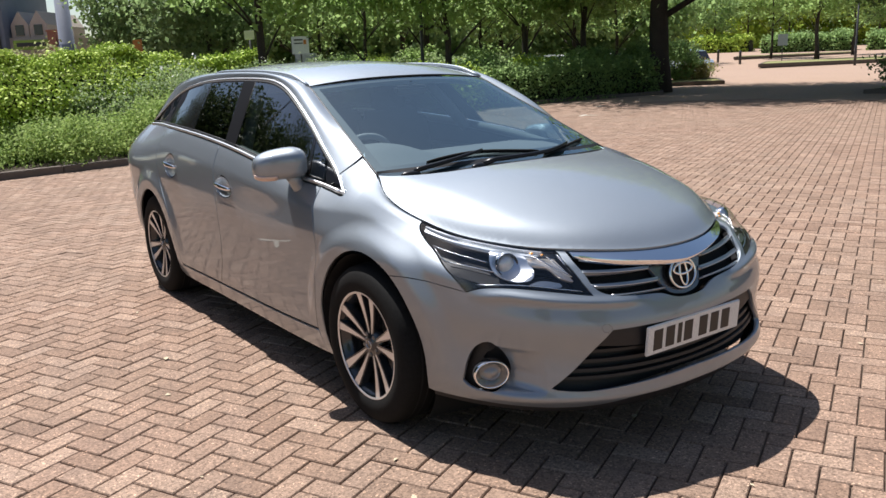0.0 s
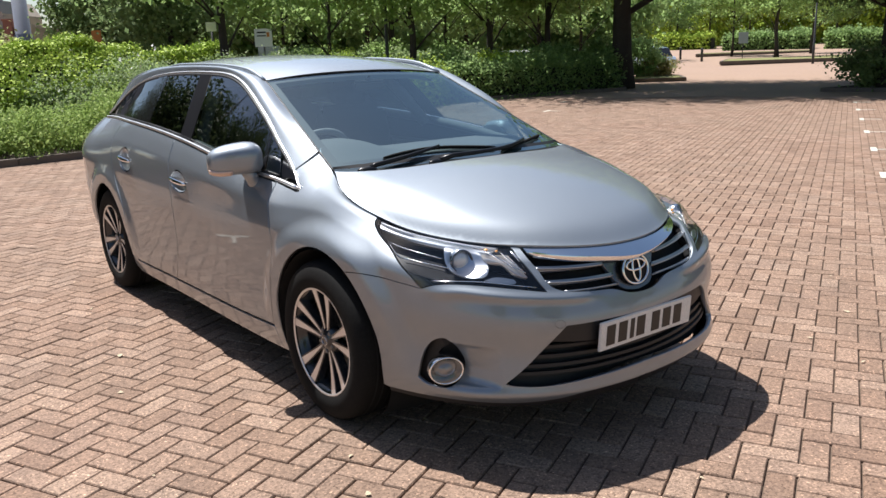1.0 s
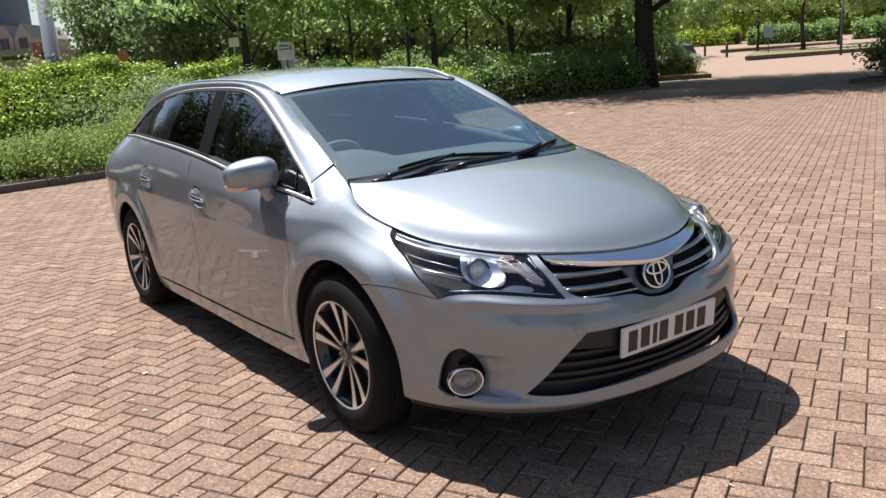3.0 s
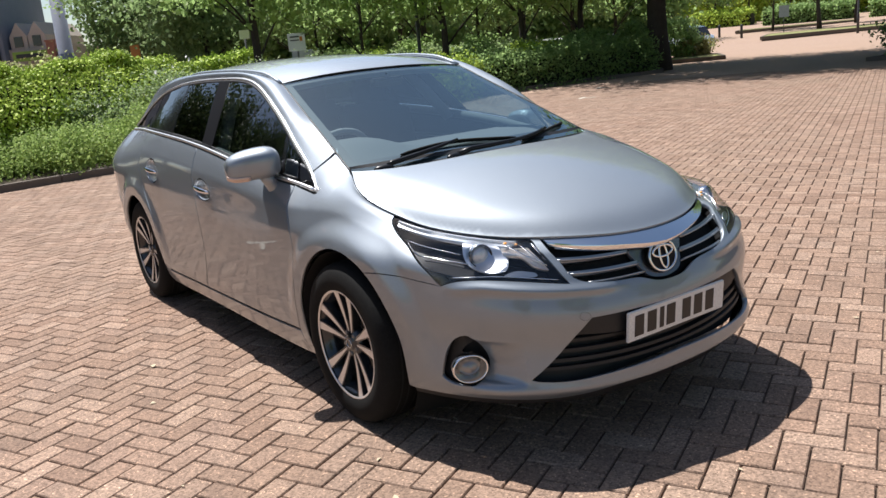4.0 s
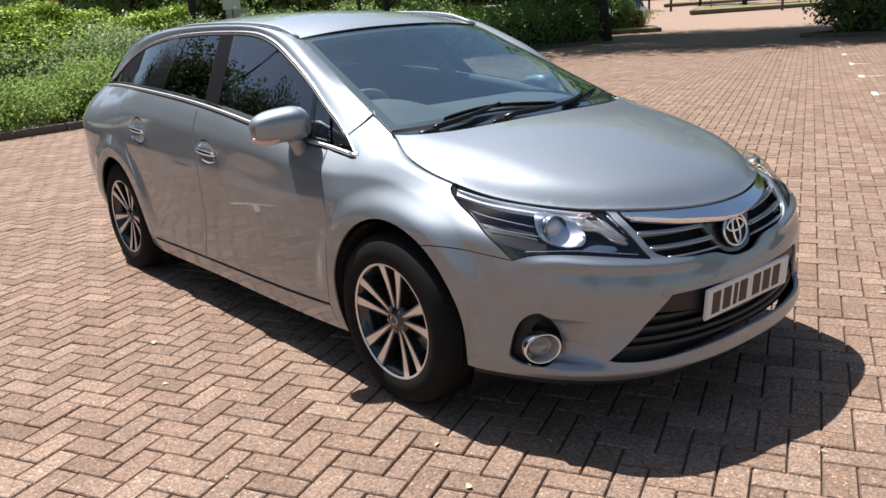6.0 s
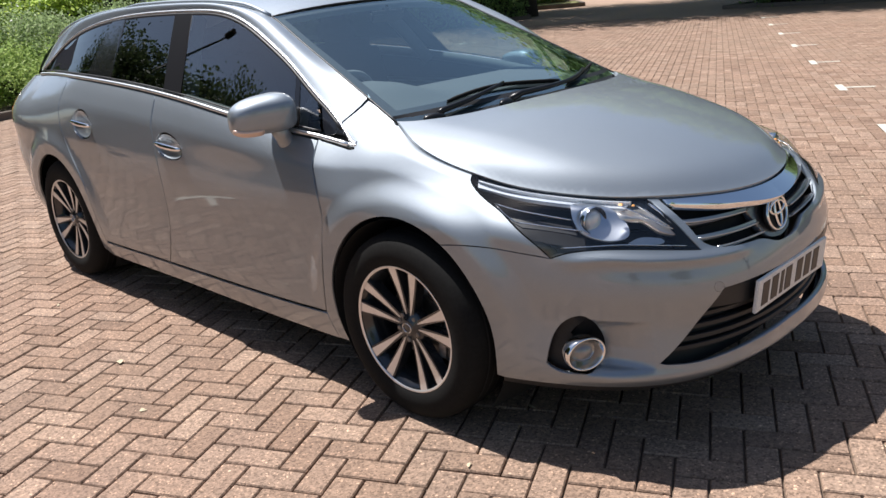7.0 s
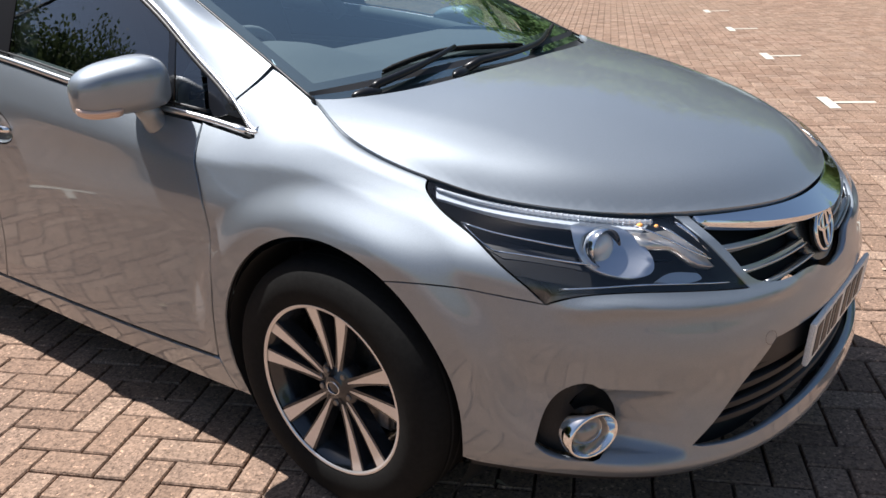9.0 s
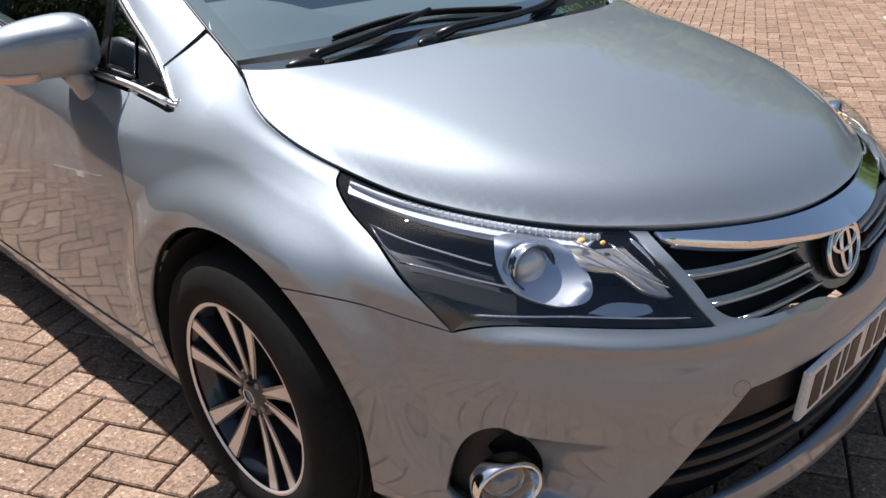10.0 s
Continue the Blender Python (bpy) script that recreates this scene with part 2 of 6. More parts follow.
# natural cubic spline through knots xs
def spline(xs, ys, level=False):
    """level: the end has no slope."""
    xs, ys = np.array(xs, float), np.array(ys, float)
    n = len(xs)
    h = np.diff(xs)
    A, r = np.eye(n), np.zeros(n)
    for i in range(1, n - 1):
        A[i, i - 1:i + 2] = h[i - 1], 2 * (h[i - 1] + h[i]), h[i]
        r[i] = 6 * ((ys[i + 1] - ys[i]) / h[i] - (ys[i] - ys[i - 1]) / h[i - 1])
    if level:
        A[n - 1, n - 2:] = h[-1], 2 * h[-1]
        r[n - 1] = -6 * (ys[-1] - ys[-2]) / h[-1]
    m = np.linalg.solve(A, r)

    def at(x):
        x = np.clip(np.asarray(x, float), xs[0], xs[-1])
        i = np.clip(np.searchsorted(xs, x) - 1, 0, n - 2)
        a, b, k = xs[i + 1] - x, x - xs[i], h[i]
        return (m[i] * a ** 3 + m[i + 1] * b ** 3) / (6 * k) + (ys[i] / k - m[i] * k / 6) * a + (ys[i + 1] / k - m[i + 1] * k / 6) * b
    return at


def smooth(a, b, x):
    t = np.clip((np.asarray(x, float) - a) / (b - a), 0, 1)
    return t * t * (3 - 2 * t)


# ---- the car's lines: x ahead of the front axle, y to its left, z up ----
X0, X1, U0, U1 = -0.1, -3.0, -4.2, 1.3
SIDE = (-3.0, -2.7, -1.9, -1.2, -0.65, -0.3, -0.1)
ALONG = (-4.2, -3.0, -2.7, -1.9, -1.2, -0.65, -0.3, -0.1, 0.3, 0.7, 1.0, 1.3)
# rows from the sill up: half widths at SIDE, heights at ALONG, nose, tail, corner roundness
LINES = [
    ((.80, .825, .84, .84, .84, .84, .84), (.30, .25, .20, .17, .17, .17, .18, .19, .198, .190, .182, .180), .905, -3.78, 2.5),
    ((.85, .866, .872, .872, .871, .867, .860), (.40, .35, .31, .29, .29, .29, .30, .305, .295, .28, .27, .265), .945, -3.83, 2.5),
    ((.87, .874, .884, .884, .883, .870, .860), (.52, .49, .45, .44, .44, .44, .45, .45, .43, .40, .385, .375), .940, -3.84, 2.4),
    ((.88, .880, .892, .892, .890, .872, .860), (.64, .62, .59, .58, .58, .58, .58, .58, .55, .51, .49, .48), .938, -3.83, 2.5),
    ((.885, .886, .897, .898, .894, .876, .860), (.77, .76, .73, .72, .72, .715, .705, .69, .655, .605, .58, .57), .912, -3.80, 2.45),
    ((.872, .880, .892, .893, .886, .860, .842), (.94, .92, .905, .872, .838, .812, .79, .77, .725, .665, .64, .63), .880, -3.76, 2.42),
    ((.72, .785, .853, .869, .848, .781, .772), (1.05, 1.10, 1.105, 1.085, 1.03, .962, .915, .885, .79, .72, .70, .69), .859, -3.70, 2.2),
]
HOOD_MID = spline((-.5, -.15, .2, .45, .64, .76, .84, .9), (1.06, 1.015, .935, .865, .808, .772, .745, .722))
HOOD_SIDE = spline((-.5, -.15, .2, .45, .64, .84, .9), (.035, .057, .116, .155, .155, .09, .09))


HOOD_RISE = spline((-.5, -.15, 0, .15, .3, .45, .55, .65, .75, .85), (0, 0, .010, .030, .043, .050, .051, .047, .036, .020))


def hood_z(x, y):
    """The bonnet: a fold runs from each rear corner towards the badge, and the front edge rolls down."""
    a = np.abs(y)
    fold = .588 - .20 * np.clip(x, -.2, 1)
    drop = .13 * (1 - .9 * smooth(.3, .6, x)) * .011 * np.logaddexp(0, (a - fold) / .011)
    rho = ((np.clip(x + .1, 0, 2) / .942) ** 2.12 + (a / .745) ** 2.12) ** (1 / 2.12)
    roll = HOOD_RISE(x) * (1 - np.exp(-(np.clip(1 - rho, 0, 1) * .8 / .038) ** 1.4))
    return HOOD_MID(x) - HOOD_SIDE(x) * a * a - drop + roll


EDGE_W, EDGE_N = .735, .842


def plan(u, w, nose, tail, p):
    """A line's x and half width at u."""
    u = np.asarray(u, float)
    f = np.clip((u - X0) / (U1 - X0), 0, 1) * math.pi / 2
    r = np.clip((X1 - u) / (X1 - U0), 0, 1) * math.pi / 2
    rad = lambda a: (np.cos(a) ** p + np.sin(a) ** p) ** (-1 / p)
    side = w(u)
    x = np.where(u > X0, X0 + (nose - X0) * np.sin(f) * rad(f), np.where(u < X1, X1 - (X1 - tail) * np.sin(r) * rad(r), u))
    y = np.where(u > X0, side * np.cos(f) * rad(f), np.where(u < X1, side * np.cos(r) * rad(r), side))
    return x, y


ROWS = [(spline(SIDE, w, True), spline(ALONG, z), n, t, p) for w, z, n, t, p in LINES]
TOP = spline((-3.0, -2.7, -1.9, -1.2, -.65, -.40, -.28, -.165, -.10, -.03, .06, .2), (.66, .72, .765, .765, .690, .635, .651, .670, .700, .730, .745, .745))
TOP_Z = spline((-4.2, -3.0, -1.9, -1.2, -.65, -.40, -.28, -.165), (1.07, 1.15, 1.13, 1.115, 1.13, 1.084, 1.032, .977))
# the shoulder crease along the doors
CREASE = spline((-3.3, -2.25, -1.5, -1.05, -.56, -.2), (.99, .962, .932, .908, .864, .835))


# the crease over the front wing, bending down towards the bumper
WING_CREASE = spline((-.6, -.36, -.03, .16, .30, .42, .55), (.868, .848, .845, .803, .765, .716, .65))


def fade(x):
    return smooth(.24, .50, -np.asarray(x, float)) * (1 - smooth(2.7, 3.3, -np.asarray(x, float)))


NV = 8
_A = np.eye(NV)
_B = np.zeros((NV, NV))
for _i in range(1, NV - 1):
    _A[_i, _i - 1:_i + 2] = 1, 4, 1
    _B[_i, _i - 1:_i + 2] = 6, -12, 6
CURV = np.linalg.solve(_A, _B)


def body(u, v):
    """The right-hand skin of the lower body: u along the car, v from the sill (0) over the belt (6) to the bonnet's edge (7)."""
    u, v = np.broadcast_arrays(np.asarray(u, float), np.asarray(v, float))
    P = []
    for w, z, n, t, p in ROWS:
        x, y = plan(u, w, n, t, p)
        P.append((x, y, z(u)))
    x, y = plan(u, TOP, EDGE_N, -3.6, 2.12)
    P.append((x, y, np.where(u > -.165, hood_z(x, y) - .004, TOP_Z(u))))
    P = np.array(P)
    M = np.tensordot(CURV, P, 1)
    i = np.clip(np.floor(v).astype(int), 0, NV - 2)
    b = v - i
    a = 1 - b

    def take(Q, j):
        return np.stack([np.take_along_axis(Q[:, c], j[None], 0)[0] for c in range(3)])
    out = take(M, i) * (a ** 3 - a) / 6 + take(M, i + 1) * (b ** 3 - b) / 6 + take(P, i) * a + take(P, i + 1) * b
    x, y, z = out
    for wx in (0.0, -2.7):
        r = np.hypot(x - wx, z - .325)
        y = y + .021 * (1 - smooth(.425, .515, r)) * smooth(.25, .45, y) * smooth(.25, .5, z)
    y = y - .30 * .006 * np.logaddexp(0, (z - CREASE(np.clip(x, -3.3, -.2))) / .006) * fade(x) * (z < 1.2)
    swell = .016 * smooth(.22, .40, -u) * (1 - smooth(.5, .7, -u)) * np.sin(np.pi * np.clip(v - 6, 0, 1))
    y, z = y + .8 * swell, z + .5 * swell
    crest = .002 * np.exp(-((v - 6.05) / .55) ** 2) * smooth(.05, .35, u + .38) * (1 - smooth(.0, .2, u))
    y, z = y + .8 * crest, z + .45 * crest
    ridge = .013 * np.exp(-((v - 3.89 - .25 * smooth(.46, .62, u)) / .24) ** 2) * smooth(.44, .55, u) * (1 - smooth(.95, 1.12, u))
    x, y = x + ridge * .75, y + ridge * .6
    dent = .054 * smooth(.505, .53, u) * np.clip((.70 - u) / .13, 0, 1) ** .8 * smooth(.90, 1.14, v) * np.clip((2.27 - v) / .75, 0, 1) ** .65
    d = z - WING_CREASE(x)
    far_off = np.sqrt(d * d + .011 ** 2)
    y = y + .013 * np.where(d > 0, np.exp(-far_off / .10), np.exp(-.011 * (1 / .10 - 1 / .040)) * np.exp(-far_off / .040)) * smooth(-.56, -.38, x) * (1 - smooth(.36, .50, x)) * (1 - smooth(6.2, 6.9, v))
    corner = .041 * np.exp(-((u - .68) / .25) ** 2) * (1 - smooth(5.9, 6.95, v))
    x, y, z = x + .56 * corner, y + .74 * corner, z + .36 * corner
    crown = .034 * np.exp(-((u - .50) / .19) ** 2) * np.exp(-((v - 6.0) / .55) ** 2) * smooth(.28, .46, u)
    x, y, z = x + .50 * crown, y + .70 * crown, z + .50 * crown
    lip = .013 * np.exp(-((v - .72) / .26) ** 2) * smooth(.40, .62, u)
    x, y = x + .8 * lip, y + .6 * lip * (1 - smooth(.95, 1.25, u))
    return np.stack([x - .6 * dent, .8 * dent - y, z], -1)


def glass_y(x, z):
    """How far out the side windows lie."""
    d = z - ROWS[6][1](x)
    return ROWS[6][0](x) - .30 * np.maximum(ROWS[6][1](x) - CREASE(np.clip(x, -3.3, -.2)), 0) * fade(x) - .62 * d - .25 * d * d


SKEW = .014  # the nose stands a little askew


def both(u, v):
    """The skin on both sides: past the nose (u > U1) the other side follows, from the front back."""
    u = np.asarray(u, float)
    p = body(np.where(u > U1, 2 * U1 - u, u), v)
    p[..., 1] *= np.where(u > U1, -1, 1)
    p[..., 0] += SKEW * p[..., 1] * smooth(0, .7, p[..., 0])
    return p


def line(points, gap=0.02):
    """A smooth line through points in the plane, sampled every so often."""
    p = np.array(points, float)
    if len(p) == 2:
        n = max(2, int(np.hypot(*((p[1] - p[0]) * (1, .13))) / gap) + 1)
        return [tuple(q) for q in p[0] + np.linspace(0, 1, n)[:, None] * (p[1] - p[0])]
    k = np.concatenate([[0], np.cumsum(np.hypot(*(np.diff(p, axis=0) * (1, .13)).T))])
    n = max(len(p), int(k[-1] / gap) + 1)
    t = np.linspace(0, k[-1], n)
    return list(zip(spline(k, p[:, 0])(t), spline(k, p[:, 1])(t)))


def chain(*lines):
    """Lines end to end as one closed loop."""
    out = []
    for seg in lines:
        for q in seg:
            if not out or math.hypot(q[0] - out[-1][0], (q[1] - out[-1][1]) * .13) > 0.004:
                out.append(tuple(q))
    while math.hypot(out[0][0] - out[-1][0], (out[0][1] - out[-1][1]) * .13) < 0.004:
        out.pop()
    return out


def inside(pts, loop):
    x, y = pts[:, 0], pts[:, 1]
    hit = np.zeros(len(pts), bool)
    a = np.array(loop)
    for (x0, y0), (x1, y1) in zip(a, np.roll(a, -1, 0)):
        if y0 != y1:
            hit ^= ((y0 > y) != (y1 > y)) & (x < (x1 - x0) * (y - y0) / (y1 - y0) + x0)
    return hit


def shrunk(loop, gap):
    a = np.array(loop, float)
    d = np.roll(a, -1, 0) - np.roll(a, 1, 0)
    d /= np.linalg.norm(d, axis=1)[:, None] + 1e-12
    area = np.sum(a[:, 0] * np.roll(a[:, 1], -1) - a[:, 1] * np.roll(a[:, 0], -1))
    return a + np.stack([-d[:, 1], d[:, 0]], 1) * gap * (1 if area > 0 else -1)


def skin_data(loop, f, holes=(), step=.03, rim=.012, lift=0.0, gap=.0022, sc=(1, .13)):
    """A panel cut from the surface f by a loop, with holes, with turned-in edges."""
    sc = np.array(sc)
    loops = [shrunk(np.array(loop) * sc, gap)] + [shrunk(np.array(h) * sc, -gap) for h in holes]
    edge_pts = np.concatenate(loops)
    lo, hi = loops[0].min(0), loops[0].max(0)
    gx, gy = np.meshgrid(np.arange(lo[0], hi[0], step), np.arange(lo[1], hi[1], step * .87))
    gx = gx + (np.arange(gx.shape[0]) % 2)[:, None] * step / 2
    grid = np.stack([gx.ravel(), gy.ravel()], 1)

    def within(p):
        ok = inside(p, loops[0])
        for h in loops[1:]:
            ok &= ~inside(p, h)
        return ok
    grid = grid[within(grid)]
    if len(grid):
        near = np.array([np.min(np.sum((edge_pts - g) ** 2, 1)) for g in grid])
        grid = grid[near > (step * .45) ** 2]
    pts = np.concatenate([edge_pts, grid])
    edges, k = [], 0
    for h in loops:
        edges += [(k + i, k + (i + 1) % len(h)) for i in range(len(h))]
        k += len(h)
    vs, _, tris, *_ = delaunay_2d_cdt([Vector(p) for p in pts], edges, [], 0, 1e-6)
    q = np.array([tuple(v) for v in vs])
    tris = np.array([t for t in tris if len(t) == 3])
    tris = tris[within(q[tris].mean(1))]
    a, b, c = q[tris[:, 0]], q[tris[:, 1]], q[tris[:, 2]]
    flip = ((b - a)[:, 0] * (c - a)[:, 1] - (b - a)[:, 1] * (c - a)[:, 0]) < 0
    tris[flip] = tris[flip][:, ::-1]
    uv = q / sc
    e = 2e-3
    P = f(uv[:, 0], uv[:, 1])
    N = np.cross(f(uv[:, 0] + e, uv[:, 1]) - f(uv[:, 0] - e, uv[:, 1]), f(uv[:, 0], uv[:, 1] + e / .13) - f(uv[:, 0], uv[:, 1] - e / .13))
    N /= np.linalg.norm(N, axis=1)[:, None] + 1e-12
    P = P + N * lift
    verts, normals, faces = [*P], [*N], [tuple(int(i) for i in t) for t in tris]
    if rim:
        seen = {}
        for t in faces:
            for i in range(3):
                seen.setdefault(frozenset((t[i], t[(i + 1) % 3])), []).append((t[i], t[(i + 1) % 3]))
        border = [v[0] for v in seen.values() if len(v) == 1]
        out = {}
        for i, j in border:
            s = np.cross(P[j] - P[i], N[i])
            for k in (i, j):
                out[k] = out.get(k, 0) + s / (np.linalg.norm(s) + 1e-12)
        top, low = {}, {}
        for k, s in out.items():
            s = s / (np.linalg.norm(s) + 1e-12)
            top[k] = len(verts)
            verts.append(P[k])
            normals.append((N[k] + s) / np.linalg.norm(N[k] + s))
            low[k] = len(verts)
            verts.append(P[k] - N[k] * rim - s * min(.002, rim * .2))
            normals.append(s)
        faces += [(top[j], top[i], low[i], low[j]) for i, j in border]
    return verts, faces, normals


def skin(name, loop, mat, parent, label="", f=both, **more):
    v, q, n = skin_data(loop, f, **more)
    return link(name, v, q, mat, parent, label, True, n)


def opposite(loop):
    return [(2 * U1 - u, v) for u, v in loop]


def grid_data(f, na, nb):
    a, b = np.meshgrid(np.linspace(0, 1, na), np.linspace(0, 1, nb), indexing="ij")
    P = f(a.ravel(), b.ravel())
    e = 1e-3
    lo = lambda t: np.clip(t - e, 0, 1)
    hi = lambda t: np.clip(t + e, 0, 1)
    N = np.cross(f(hi(a.ravel()), b.ravel()) - f(lo(a.ravel()), b.ravel()), f(a.ravel(), hi(b.ravel())) - f(a.ravel(), lo(b.ravel())))
    N /= np.linalg.norm(N, axis=1)[:, None] + 1e-12
    faces = [(i * nb + j, (i + 1) * nb + j, (i + 1) * nb + j + 1, i * nb + j + 1) for i in range(na - 1) for j in range(nb - 1)]
    return [*P], faces, [*N]


def sheet(name, f, na, nb, mat, parent, label=""):
    v, q, n = grid_data(f, na, nb)
    return link(name, v, q, mat, parent, label, True, n)


def curve3(points):
    p = np.array(points, float)
    k = np.concatenate([[0], np.cumsum(np.linalg.norm(np.diff(p, axis=0), axis=1))])
    s = [spline(k / k[-1], p[:, i]) for i in range(3)]
    return lambda t: np.stack([c(t) for c in s], -1)


def side_uv(x, z):
    """u and v of the skin's point at x and z, on the right-hand side."""
    u, v = x, 3.0
    for _ in range(30):
        p = body(u, v)
        du, dv = (body(u + 1e-4, v) - p) / 1e-4, (body(u, v + 1e-4) - p) / 1e-4
        J = np.array([[du[0], dv[0]], [du[2], dv[2]]])
        s = np.linalg.solve(J, (x - p[0], z - p[2]))
        u, v = float(np.clip(u + s[0], -4.1, 1.2)), float(np.clip(v + s[1], 0, 6.9))
    return u, v


def arch(wx, a0, a1, rx=.360, rz=.395, n=26):
    """The wheel opening's edge from angle a0 to a1 (0 ahead, 90 up)."""
    return [side_uv(wx + rx * math.cos(radians(a)), .325 + rz * math.sin(radians(a))) for a in np.linspace(a0, a1, n)]


def oval(u, v, ru, rv, n=40, lean=0.0):
    return [(u + ru * math.cos(a) + lean * math.sin(a), v + rv * math.sin(a)) for a in np.linspace(0, 2 * math.pi, n, endpoint=False)]


car = thing("estate_car", "silver-grey metallic estate car parked on block paving", "car")

# seams, in u and v
HL_TOP = line([(.197, 6.90), (.39, 6.93), (.55, 6.95), (.736, 6.95)])
HL_INNER = line([(.736, 6.95), (.785, 6.0), (.832, 5.35), (.876, 4.45)])
HL_LOW = line([(.876, 4.45), (.747, 4.58), (.65, 4.58), (.547, 4.40), (.50, 4.22), (.457, 3.97)])
HL_REAR = line([(.457, 3.97), (.423, 4.5), (.381, 5.03), (.322, 5.52), (.245, 5.90), (.205, 6.3), (.197, 6.9)])
BUMPER_SEAM = line([side_uv(.360 * math.cos(radians(57)), .325 + .395 * math.sin(radians(57))), (.235, 4.02), (.32, 4.04), (.457, 3.97)])
SEAM_F = line([(-.445, 5.96), (-.41, 5.4), (-.37, 4.05), (-.37, 2.8), (-.425, 1.0)])
SEAM_M = line([(-1.53, 5.96), (-1.515, 5.4), (-1.49, 3.4), (-1.52, 2.0), (-1.61, .86)])
SEAM_R = line([(-2.56, 5.96), (-2.54, 5.2), (-2.47, 4.3), (-2.36, 3.3), (-2.30, 2.0), (-2.285, .84)])
GRILLE = line([(.772, 6.93), (.815, 6.05), (.860, 5.42), (.92, 4.56), (.99, 4.40), (1.09, 4.34), (1.15, 4.27), (1.21, 4.0), (1.30, 3.9)])
LOW_GRILLE = line([(.712, 1.17), (.805, 1.87), (.865, 2.47), (.912, 2.96)]) + line([(.918, 3.02), (1.04, 3.08), (1.30, 3.12)])
LOW_LIP = line([(1.30, 1.30), (1.18, 1.26), (.944, 1.15), (.80, 1.09), (.712, 1.15)])
FOG = chain(line([(.425, 1.11), (.438, 1.57), (.468, 2.08), (.497, 2.30), (.522, 2.36), (.546, 2.20), (.563, 1.93), (.572, 1.70), (.565, 1.25), (.539, .97), (.503, .89), (.446, .96), (.425, 1.11)], .012))
BELT = 5.96
CUP_F, CUP_R, CUP_V = side_uv(-1.375, .838), side_uv(-2.245, .884), .31

